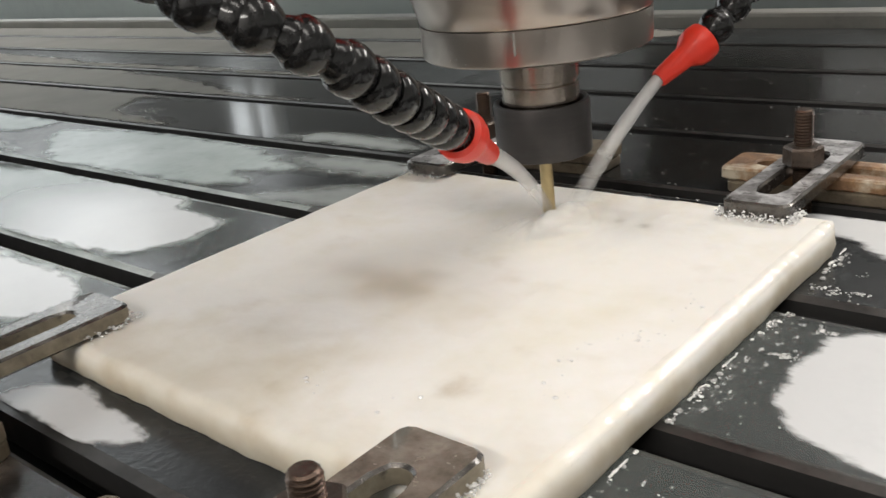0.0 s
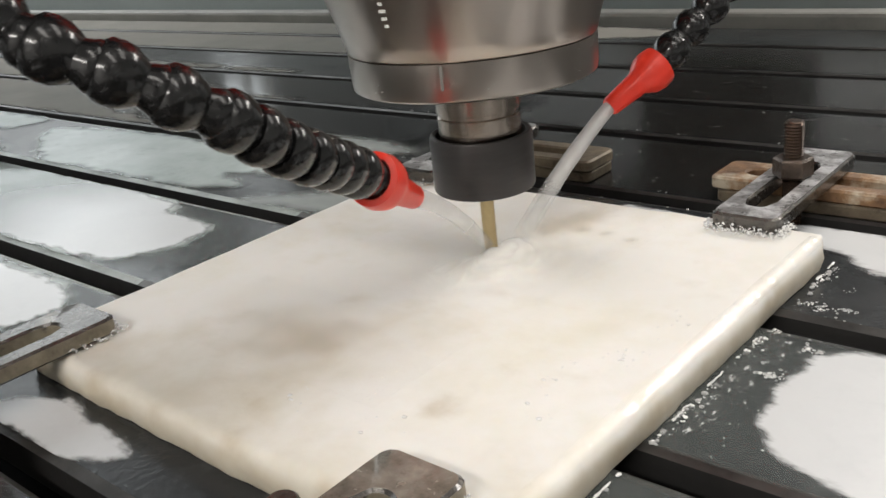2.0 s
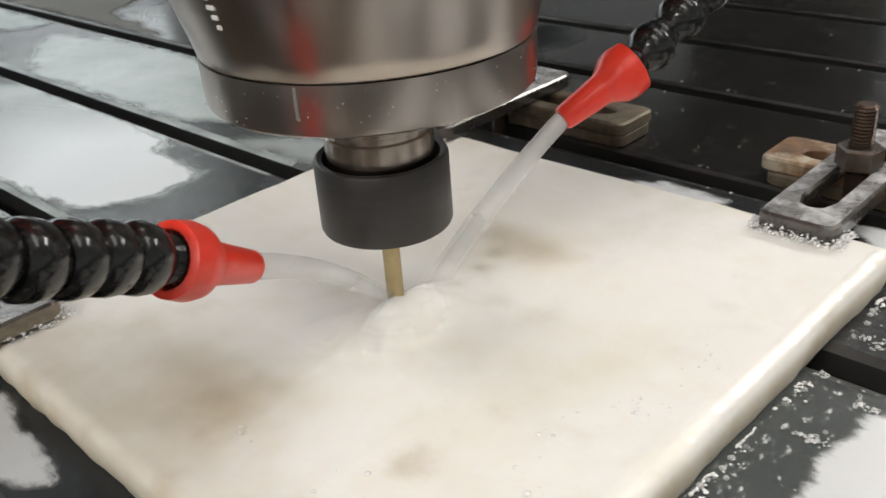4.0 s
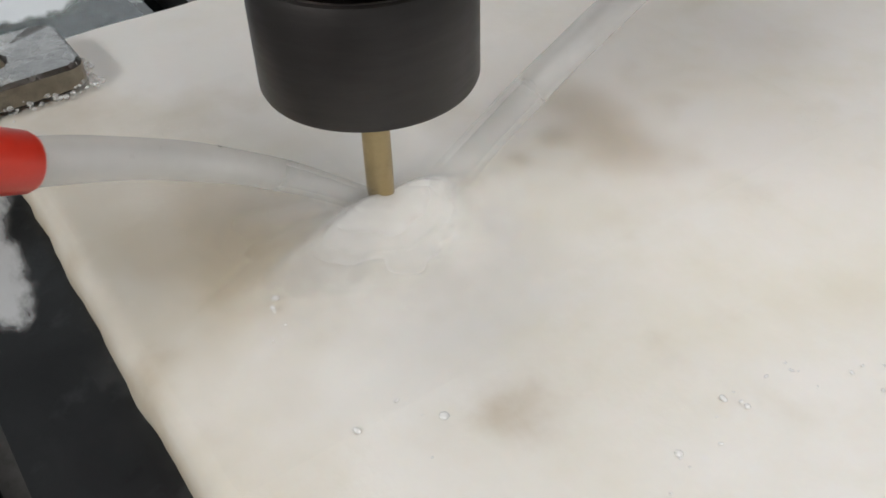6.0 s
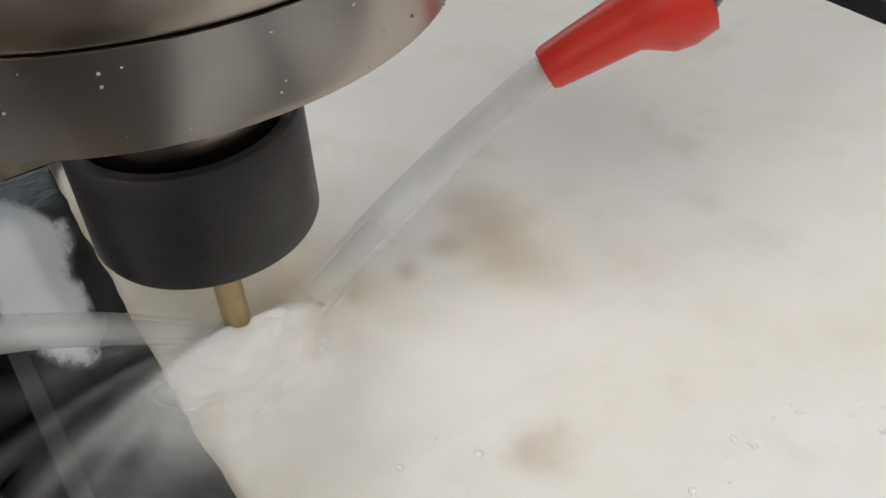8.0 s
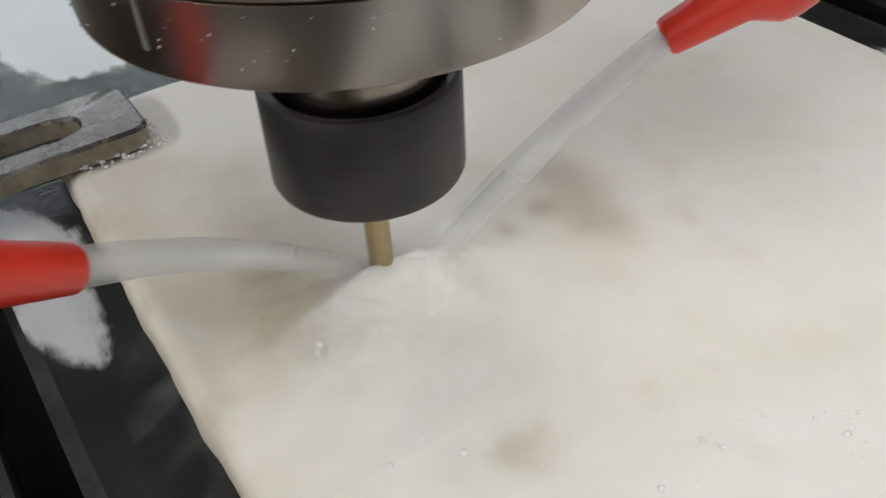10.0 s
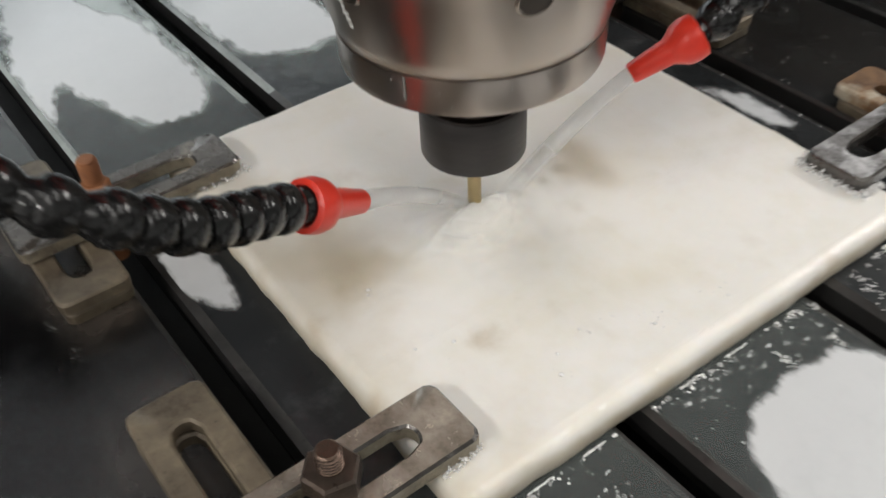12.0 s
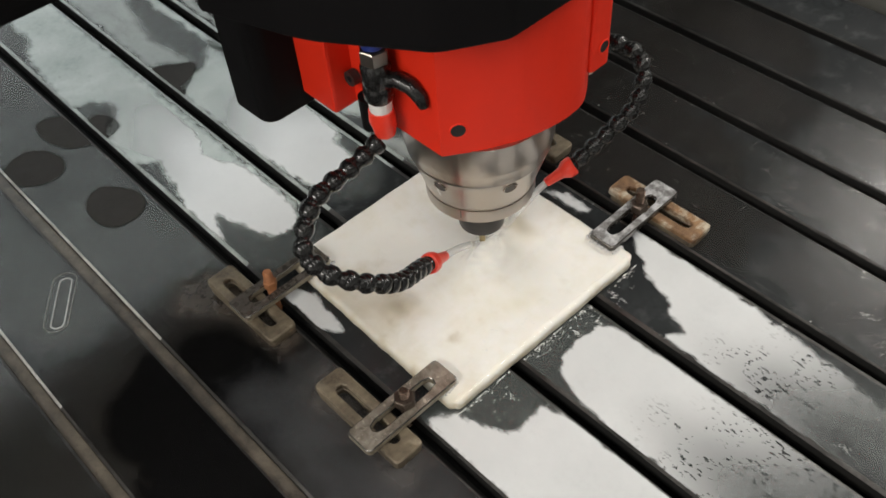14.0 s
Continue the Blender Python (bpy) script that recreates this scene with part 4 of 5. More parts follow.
def hole_on(name, parent, at, normal, r, mat=M_SLOT, ring=M_RED):
    """A bolt hole: a raised lip round a flat dark disc that paints the hole's shade."""
    m = Matrix.Translation(at) @ Vector(normal).to_track_quat("Z", "Y").to_matrix().to_4x4()
    h = part(name, lathe([(r * 1.18, -0.002), (r * 1.18, 0.0004), (r * 1.05, 0.0009), (r * 0.97, 0.0007), (r * 0.95, -0.002)], 24), ring, parent, smooth=True, m=m)
    part("recess", lathe([(r * 0.98, -0.0015), (r * 0.98, 0.0005), (0, 0.0005)], 24), mat, h, "dark disc for the hole's shade")
    return h


HOSE_1 = [(-0.0200, -0.0800, 0.186), (-0.0229, -0.1150, 0.174), (-0.0190, -0.1580, 0.169), (-0.0020, -0.1850, 0.153), (0.0150, -0.1840, 0.138), (0.0300, -0.1700, 0.126), (0.0380, -0.1520, 0.113), (0.0385, -0.1290, 0.0965), (0.0291, -0.0980, 0.0800), (0.0203, -0.0646, 0.0600)]
HOSE_2 = [(0.045, 0.075, 0.20), (0.0, 0.130, 0.172), (-0.0060, 0.1540, 0.1604), (0.0150, 0.1635, 0.1575), (0.0352, 0.1673, 0.1513), (0.0490, 0.1601, 0.1374), (0.0535, 0.1442, 0.1177), (0.0470, 0.1260, 0.1010), (0.0400, 0.1000, 0.0850), (0.0350, 0.0830, 0.0745), (0.0240, 0.0609, 0.0612)]


def curve_points(ctrl, step):
    """Points at even steps along a smooth curve through ctrl."""
    p = [Vector(c) for c in ctrl]
    q = [2 * p[0] - p[1]] + p + [2 * p[-1] - p[-2]]
    fine = []
    for i in range(1, len(q) - 2):
        a, b, c, d = q[i - 1:i + 3]
        for j in range(40):
            u = j / 40
            fine.append(0.5 * (2 * b + (c - a) * u + (2 * a - 5 * b + 4 * c - d) * u * u + (3 * b - a - 3 * c + d) * u ** 3))
    fine.append(p[-1])
    out, left = [fine[-1]], 0.0
    for a, b in zip(fine[::-1], fine[-2::-1]):
        left += (b - a).length
        if left >= step:
            out.append(b)
            left -= step
    return out  # from the far end back to the start


def hose_segment():
    """One link of the hose along +z: a cup that narrows to a ball."""
    return lathe([(0.0040, -0.0075), (0.0068, -0.0072), (0.0080, -0.0058), (0.0083, -0.0030), (0.0079, 0.0000), (0.0066, 0.0026), (0.0055, 0.0040), (0.0060, 0.0056), (0.0068, 0.0075), (0.0064, 0.0100), (0.0045, 0.0118)], 28)


def along(p, d):
    return Matrix.Translation(p) @ Vector(d).to_track_quat("Z", "Y").to_matrix().to_4x4()


def coolant_hose(parent, ctrl, tight):
    """Links strung from the connector to a red nozzle; the last few sit close together."""
    pts = curve_points(ctrl, 0.001)
    # pts[0] is the nozzle's mouth
    aim = (pts[0] - pts[22]).normalized()
    hose = part("coolant_hose", tube([pts[31], pts[27]], 0.0055, 16), M_HOSE, parent, "jointed glossy black plastic coolant hose", smooth=True)
    noz = part("nozzle", lathe([(0.0026, 0.0000), (0.0038, 0.0000), (0.0043, -0.0010), (0.0055, -0.0165), (0.0063, -0.0180), (0.0088, -0.0218), (0.0095, -0.0255), (0.0090, -0.0300), (0.0070, -0.0308), (0.0026, -0.0220)], 32), M_REDPLASTIC, hose, "bright red plastic nozzle", smooth=True, m=along(pts[0], aim))
    first, i, k = None, 36, 0
    while i < len(pts) - 3:
        d = (pts[max(i - 6, 0)] - pts[min(i + 6, len(pts) - 1)]).normalized()
        m = along(pts[i], d)
        if first is None:
            first = part("hose_link", hose_segment(), M_HOSE, hose, smooth=True, m=m)
        else:
            again(first, m, hose)
        i += 10 if k < tight else 15
        k += 1
    return hose


def spindle_head():
    head = thing("spindle_head", "steel router spindle in a red housing under a black hood", "spindle")
    part("cutting_bit", lathe([(0, TH - 0.0005), (0.0026, TH - 0.0003), (0.0029, TH + 0.0008), (0.0029, 0.0300), (0.0029, 0.0450), (0, 0.0450)], 24), M_BRASS, head, "gold-coloured straight cutting bit", smooth=True)
    nut = part("collet_nut", lathe([(0.0030, 0.0422), (0.0085, 0.0414), (0.0196, 0.0412), (0.0206, 0.0416), (0.0210, 0.0425), (0.0210, 0.0636), (0.0206, 0.0647), (0.0199, 0.0650), (0.0184, 0.0646), (0.0180, 0.0590), (0.0150, 0.0586)], 64), M_NUT, head, "matt black round collet nut", smooth=True)
    part("shaft", lathe([(0.0155, 0.0560), (0.0163, 0.0600), (0.0168, 0.0648), (0.0168, 0.0722), (0.0160, 0.0728), (0.0160, 0.0742), (0.0172, 0.0748), (0.0174, 0.0890), (0.0120, 0.0890)], 64), M_STEELDARK, head, "brownish turned steel shaft", smooth=True)
    part("nose_ring", lathe([(0.0170, 0.0885), (0.0440, 0.0876), (0.0470, 0.0874), (0.0482, 0.0882), (0.0485, 0.0900), (0.0487, 0.1016), (0.0300, 0.1016)], 96), M_STEEL, head, "turned steel nose ring", smooth=True)
    rnd = random.Random(3)
    drops = bmesh.new()
    for i in range(70):
        a, z = radians(rnd.uniform(-150, 60)), rnd.uniform(0.089, 0.100)
        bmesh.ops.create_icosphere(drops, subdivisions=1, radius=rnd.choice((0.00010, 0.00013, 0.00018, 0.00026)), matrix=Matrix.Translation((0.0487 * math.cos(a), 0.0487 * math.sin(a), z)))
    part("water_drops", drops, M_FOAM, head, "tiny splashed drops on the nose ring", smooth=True)
    marks = bmesh.new()
    for k in range(7):
        z = 0.1160 + 0.0026 * k
        r = 0.0500 + (z - 0.1080) * 0.312
        w = 0.0016 + 0.0006 * (k % 3)
        a = radians(-84)
        m = Matrix.Translation((r * math.cos(a), r * math.sin(a), z)) @ Matrix.Rotation(a, 4, "Z")
        bmesh.ops.create_cube(marks, size=1, matrix=m @ Matrix.Diagonal((0.0006, w, 0.0011, 1)))
    part("engraved_marks", marks, M_TAPE, head, "column of small pale engraved bars")
    nose = part("nose_cone", lathe([(0.0300, 0.1018), (0.0480, 0.1018), (0.0486, 0.1024), (0.0500, 0.1080), (0.0578, 0.1330), (0.0596, 0.1400), (0.0606, 0.1412), (0.0606, 0.1440), (0.0618, 0.1446), (0.0632, 0.1540), (0.0640, 0.1560), (0.0648, 0.1850), (0.0300, 0.1850)], 96), M_STEEL, head, "tapered turned steel nose", smooth=True)
    for a in (-79, -19, 41, 101, 161, 221):
        n = Vector((math.cos(radians(a)), math.sin(radians(a)), -0.30)).normalized()
        hole_on("bolt_hole", nose, (0.0574 * math.cos(radians(a)), 0.0574 * math.sin(radians(a)), 0.1325), n, 0.0054, mat=M_STEELSHADE, ring=M_STEELDARK)
    slit = radians(-65)
    part("witness_mark", box(-0.0003, 0.0003, -0.0005, 0.0005, 0.0925, 0.1008), M_RAIL, head, "bright scribed witness mark", m=Matrix.Translation((0.0486 * math.cos(slit), 0.0486 * math.sin(slit), 0)) @ Matrix.Rotation(slit, 4, "Z"))
    # red housing: square back, rounded front corners
    out = rounded([(-0.115, -0.068, 0), (0.029, -0.068, 0), (0.048, -0.041, 0.008), (0.063, -0.010, 0.012), (0.070, 0.026, 0.014), (0.068, 0.052, 0.010), (0.050, 0.080, 0.012), (-0.115, 0.080, 0)], 5)
    house = part("housing", prism(out, 0.183, 0.30, inset=0.0015), M_RED, head, "bright red painted spindle housing")
    part("mount_flange", box(-0.118, -0.072, -0.090, 0.090, 0.182, 0.30, 0.003), M_RED, house, "red flange with bolts")
    hole_on("bolt_hole", house, (0.0370, -0.0566, 0.208), (0.82, -0.57, 0), 0.0060)
    tab = part("side_tab", prism(rounded([(0.020, 0.060, 0), (0.0665, 0.060, 0.003), (0.0665, 0.0835, 0.006), (0.020, 0.0835, 0)], 4), 0.208, 0.2985, inset=0.001), M_RED, house, "red side lug with a bolt hole")
    hole_on("bolt_hole", head, (0.0667, 0.0735, 0.228), (1, 0, 0), 0.0052)
    hole_on("bolt_hole", house, (-0.040, -0.0682, 0.272), (0, -1, 0), 0.0055)
    part("cap_screw", lathe([(0.0030, 0.0005), (0.0030, 0.007), (0.0066, 0.007), (0.0066, 0), (0, 0)], 20), M_NUT, house, "dark socket screw", m=along((-0.066, -0.0690, 0.213), (0, -1, 0)), smooth=True)
    # black hood above and carriage behind
    hood = rounded([(-0.113, -0.160, 0), (-0.030, -0.136, 0.02), (0.050, -0.084, 0.008), (0.076, -0.040, 0.006), (0.076, 0.062, 0.03), (0.015, 0.112, 0.0), (-0.113, 0.112, 0)], 8)
    part("hood", prism(hood, 0.298, 0.62, inset=0.002), M_BLACKPAINT, head, "matt black hood")
    part("carriage", prism(rounded([(-0.160, -0.129, 0), (-0.119, -0.129, 0.008), (-0.114, -0.118, 0.004), (-0.114, 0.129, 0.006), (-0.160, 0.129, 0)], 5), 0.168, 0.62, inset=0.002), M_BLACKPAINT, head, "black carriage plate")
    part("slide_block", box(-0.233, -0.161, -0.06, 0.06, 0.36, 0.58, 0.004), M_BLACKPAINT, head)
    # valve that feeds the front hose
    vx, vy = -0.0195, -0.0830
    v = part("valve", lathe([(0, 0.2230), (0.0095, 0.2230), (0.0118, 0.2265), (0.0120, 0.2350), (0.0108, 0.2380), (0.0118, 0.2410), (0.0118, 0.2540), (0.0100, 0.2580), (0, 0.2580)], 28), M_HOSE, head, "black plastic coolant valve", smooth=True, m=pose(vx, vy, 0))
    part("valve_nut", hexnut(0.0112, 0.2580, 0.2705), M_STEEL, v, "steel hex fitting")
    part("push_ring", lathe([(0, 0.2720), (0.0088, 0.2720), (0.0092, 0.2760), (0.0085, 0.2860), (0, 0.2860)], 28), M_BLUE, v, "blue push-fit ring", smooth=True)
    part("air_pipe", tube([(0, 0, 0.284), (0, 0, 0.300)], 0.0050), M_BLACKPAINT, v)
    part("thread_tape", lathe([(0, 0.2130), (0.0086, 0.2130), (0.0092, 0.2150), (0.0087, 0.2180), (0.0094, 0.2210), (0.0090, 0.2232), (0, 0.2232)], 24), M_TAPE, v, "white thread tape", smooth=True)
    part("elbow", tube([(0, 0, 0.2135), (0, 0, 0.205), (0.001, 0.0005, 0.198), (0.000, 0.001, 0.190)], [0.0100, 0.0106, 0.0098, 0.0084], 24), M_REDPLASTIC, v, "red plastic elbow", smooth=True)
    part("lever", tube([(0.004, 0.0, 0.243), (0.016, 0.006, 0.246), (0.028, 0.008, 0.245), (0.036, 0.010, 0.238), (0.038, 0.011, 0.230)], [0.0060, 0.0064, 0.0062, 0.0058, 0.0040], 14), M_HOSE, v, "black valve lever", smooth=True)
    part("back_fitting", tube([(-0.016, 0.002, 0.216), (-0.017, 0.002, 0.186)], [0.0090, 0.0080], 18), M_BLACKPAINT, v, smooth=True)
    coolant_hose(head, HOSE_1, 6)
    coolant_hose(head, HOSE_2, 0)
    part("hose_joint", tube([(0.040, 0.070, 0.206), (0.050, 0.082, 0.196)], 0.0085, 20), M_STEELDARK, head, "steel hose joint", smooth=True)
    return head


HEAD = spindle_head()


def gantry_beam():
    g = thing("gantry_beam", "matt black gantry beam that crosses over the bed", "gantry")
    part("beam", box(-0.43, -0.236, -1.15, 1.15, 0.275, 0.75, 0.012), M_BLACKPAINT, g)
    for s in (-1, 1):
        part("upright", box(-0.43, -0.236, s * 1.05 - 0.10, s * 1.05 + 0.10, -0.85, 0.274, 0.008), M_BLACKPAINT, g)
    return g


gantry_beam()


# ---- running water ----
def jet(a, b, sag, r0, r1, name="water_jet"):
    """A stream from a nozzle's mouth that droops and widens a little to the cutter."""
    a, b = Vector(a), Vector(b)
    pts, rad = [], []
    for k in range(25):
        u = k / 24
        p = a.lerp(b, u)
        p.z += sag * 4 * u * (1 - u)
        pts.append(p)
        rad.append((r0 + (r1 - r0) * u) * (1 + 0.02 * math.sin(u * 23)))
    t = thing(name, "whitish stream of coolant water from a red nozzle", "water jet", "coolant streams")
    for kind, scale in (("stream", 1.06), ("core", 0.66)):
        ob = part(kind, tube(pts, [r * scale for r in rad], 18), M_JET, t, smooth=True)
        ob.visible_shadow = False  # clear water lets daylight through like a pane
        at = ob.data.attributes.new("cover", "FLOAT", "POINT")
        at.data.foreach_set("value", [0.54 - 0.60 * u ** 3 for u in (min(1.0, (v.co - a).length / (b - a).length) for v in ob.data.vertices)])
    return t


JET_1 = jet((0.0203, -0.0646, 0.0600), (0.0025, 0.0005, TH - 0.0035), 0.0050, 0.0033, 0.0024)
JET_2 = jet((0.0240, 0.0609, 0.0612), (0.0050, 0.0085, TH - 0.0035), 0.0030, 0.0029, 0.0040)


def splash():
    """Milky wash thrown by the two streams: a bright churned mound at the cutter's foot, a fan over the stone, and thin strands that fall where the stone ends."""
    t = thing("splash", "milky white splash of water round the cutter", "splash")

    def sheet(name, verts, faces, cover):
        me = bpy.data.meshes.new(name)
        me.from_pydata(verts, [], faces)
        me.shade_smooth()
        me.attributes.new("cover", "FLOAT", "POINT").data.foreach_set("value", cover)
        me.materials.append(M_SPLASH)
        ob = new(name, me)
        ob.parent = t
        ob.visible_shadow = False
        return ob

    n, m = 96, 34
    for layer in range(3):
        verts, faces, cover = [], [], []
        for j in range(m + 1):
            u = j / m
            for k in range(n):
                a = 2 * math.pi * k / n
                # the streams meet from south and north and throw the water east
                side = min(1.0, max(0.0, (math.cos(a + 0.06) + 0.12) / 0.45))
                far = 0.008 + (0.046 - 0.010 * layer) * side * (0.52 + 0.48 * max(0.0, math.cos(a + 0.75))) + 0.008 * side * noise.noise(Vector((math.cos(a) * 2, math.sin(a) * 2, 7 + 2 * layer)))
                r = 0.0022 + far * u
                h = 0.0017 * math.exp(-((r - 0.007) / 0.0050) ** 2) * (0.25 + 0.75 * side) * (1 + 0.4 * noise.noise(Vector((r * math.cos(a) * 150, r * math.sin(a) * 150, layer))))
                verts.append((0.002 + r * math.cos(a), r * math.sin(a), TH + 0.0007 + max(0.0, h) + 0.0003 * (1 - u) + 0.0002 * layer))
                streak = 0.30 * noise.noise(Vector((r * math.cos(a) * 110, r * math.sin(a) * 110, 3 * layer)))
                cover.append(max(0.0, (1 - u) ** 1.4 * (0.22 + 0.88 * side) + streak * (1 - u)))
        for j in range(m):
            for k in range(n):
                a, b = j * n, j * n + n
                faces.append((a + k, a + (k + 1) % n, b + (k + 1) % n, b + k))
        sheet("wash", verts, faces, cover)
    rnd = random.Random(8)
    for i in range(5):
        a = radians(-104 + 14 * i + rnd.uniform(-4, 4))
        wide, reach = rnd.uniform(0.0026, 0.0052), rnd.uniform(0.050, 0.068)
        verts, faces, cover = [], [], []
        for j in range(21):
            u = j / 20
            r = 0.012 + reach * u
            z = TH + 0.0008 - 0.0150 * max(0.0, u - 0.15) ** 1.6
            for k in range(7):
                w = (k / 3 - 1) * wide * (0.7 + 1.2 * u)
                verts.append((r * math.cos(a) - w * math.sin(a), r * math.sin(a) + w * math.cos(a), z - 0.0006 * (k / 3 - 1) ** 2))
                cover.append(max(0.0, (1 - abs(k / 3 - 1)) * (1 - u) ** 0.7 * 0.38))
        for j in range(20):
            for k in range(6):
                faces.append((j * 7 + k, j * 7 + k + 1, j * 7 + k + 8, j * 7 + k + 7))
        sheet("strand", verts, faces, cover)
    return t


SPLASH = splash()


def swirl(label, blobs, size):
    """A flat brown sheet on the stone that paints the dark reflection of hose and nozzle, made of soft blobs (x, y,
    half width, half depth, strength); it moves with the head.
    """
    n = 70
    ax = np.linspace(-size[0], size[0], n)
    ay = np.linspace(-size[1], size[1], n)
    verts, cover = [], []
    for y in ay:
        for x in ax:
            w = 0.18 * noise.fractal(Vector((x * 90, y * 90, size[0] * 50)), 0.8, 2, 4)
            c = min(1.0, sum(0.7 * q * math.exp(-(((x - a) / rx) ** 2 + ((y - b) / ry) ** 2) * (1 + w)) for a, b, rx, ry, q in blobs))
            rim = min(1.0, min(size[0] - abs(x), size[1] - abs(y)) / 0.006)
            verts.append((x, y, TH + 0.0004))
            cover.append(max(0.0, c + 0.5 * w * c) * rim)
    faces = [(j * n + i, j * n + i + 1, j * n + n + i + 1, j * n + n + i) for j in range(n - 1) for i in range(n - 1)]
    me = bpy.data.meshes.new("reflection_swirl")
    me.from_pydata(verts, [], faces)
    me.attributes.new("cover", "FLOAT", "POINT").data.foreach_set("value", cover)
    me.materials.append(M_SWIRL)
    ob = new("reflection_swirl", me)
    ob.visible_shadow = False
    return tagged(ob, label, "silty water", "swirls on the slab", kind="stuff")


SWIRL_1 = swirl("brown patch for the hose's dark reflection on the wet slab", ((-0.012, 0.0, 0.026, 0.011, 0.75), (0.010, -0.006, 0.016, 0.010, 0.85), (0.012, 0.010, 0.014, 0.007, 0.55), (-0.002, -0.018, 0.014, 0.010, 0.45)), (0.058, 0.028))
SWIRL_2 = swirl("yellow-brown patch for the nozzle's dark reflection under a coolant stream", ((-0.004, 0.002, 0.014, 0.010, 0.85), (0.012, -0.003, 0.013, 0.011, 0.80), (0.022, -0.002, 0.010, 0.009, 0.5), (0.004, -0.012, 0.004, 0.004, 0.7), (0.006, -0.0235, 0.0035, 0.003, 0.75), (0.0055, -0.037, 0.0032, 0.0035, 0.8)), (0.040, 0.044))


M_WATERFILM = bpy.data.materials.new("clear_water_film")
M_WATERFILM.use_nodes = True
nt = M_WATERFILM.node_tree
gloss, clear, mixer, fres, bmp, nse, tco = [nt.nodes.new("ShaderNode" + k) for k in ("BsdfGlossy", "BsdfTransparent", "MixShader", "Fresnel", "Bump", "TexNoise", "TexCoord")]
gloss.inputs["Roughness"].default_value = 0.02
fres.inputs["IOR"].default_value = 1.40
nse.inputs["Scale"].default_value, nse.inputs["Detail"].default_value = 150, 2
bmp.inputs["Strength"].default_value, bmp.inputs["Distance"].default_value = 0.65, 0.0013
for a, b in ((tco.outputs["Object"], nse.inputs["Vector"]), (nse.outputs["Fac"], bmp.inputs["Height"]), (bmp.outputs[0], gloss.inputs["Normal"]), (bmp.outputs[0], fres.inputs["Normal"]),
             (fres.outputs[0], mixer.inputs[0]), (clear.outputs[0], mixer.inputs[1]), (gloss.outputs[0], mixer.inputs[2]), (mixer.outputs[0], nt.nodes["Material Output"].inputs["Surface"])):
    nt.links.new(a, b)


def water_rim():
    """Clear water that runs over the slab's edge, thicker and thinner along it."""
    bm = bmesh.new()
    rows = []
    for i in range(141):
        v = i / 140
        p = Vector(Q["F"]).lerp(Vector(Q["R"]), 0.02 + 0.95 * v)
        row = []
        for k in range(15):
            a = radians(-22 + 9 * k)
            t = 0.0048 + 0.0004 + 0.0003 * abs(noise.fractal(Vector((p.y * 120, k * 0.5, 2)), 0.9, 2, 3))
            if k < 3:
                x, z = p.x - 0.0060 - (3 - k) * 0.0022, TH - 0.0001 - (3 - k) * 0.0003
            else:
                x, z = p.x - 0.0048 + t * math.sin(a - radians(5)), TH - 0.0048 + t * math.cos(a - radians(5))
            if k > 11:
                x, z = p.x + 0.0011 + (k - 11) * 0.0006 + 0.0010 * noise.noise(Vector((p.y * 160, 3, 1))), max(0.0006, TH - 0.0070 - (k - 11) * 0.0022)
            row.append(bm.verts.new((x, p.y, z)))
        rows.append(row)
    for a, b in zip(rows, rows[1:]):
        for k in range(9):
            bm.faces.new((a[k], a[k + 1], b[k + 1], b[k]))
    ob = part("water_rim", bm, M_WATERFILM, smooth=True)
    ob.visible_shadow = False  # clear water lets daylight through like a pane
    return tagged(ob, "clear water running over the slab's edge", "water", kind="stuff")


water_rim()


def beads(name, spots, mat, label):
    """Many small bubbles or drops as one mesh: each spot is (x, y, z, radius, flatness)."""
    unit = bmesh.new()
    bmesh.ops.create_icosphere(unit, subdivisions=2, radius=1)
    base = np.array([v.co[:] for v in unit.verts])
    tri = np.array([[v.index for v in f.verts] for f in unit.faces])
    unit.free()
    vs, fs = [], []
    for n, (x, y, z, r, flat) in enumerate(spots):
        a = random.uniform(0, 6.28)
        sx, sy = random.uniform(0.7, 1.4), random.uniform(0.7, 1.4)
        q = base * (r * sx, r * sy, r * flat)
        q = np.stack([q[:, 0] * math.cos(a) - q[:, 1] * math.sin(a), q[:, 0] * math.sin(a) + q[:, 1] * math.cos(a), q[:, 2]], 1) + (x, y, z)
        vs.append(q)
        fs.append(tri + n * len(base))
    me = bpy.data.meshes.new(name)
    me.from_pydata(np.concatenate(vs).tolist(), [], np.concatenate(fs).tolist())
    me.shade_smooth()
    me.materials.append(mat)
    return tagged(new(name, me), label, name.replace("_", " "), kind="stuff")


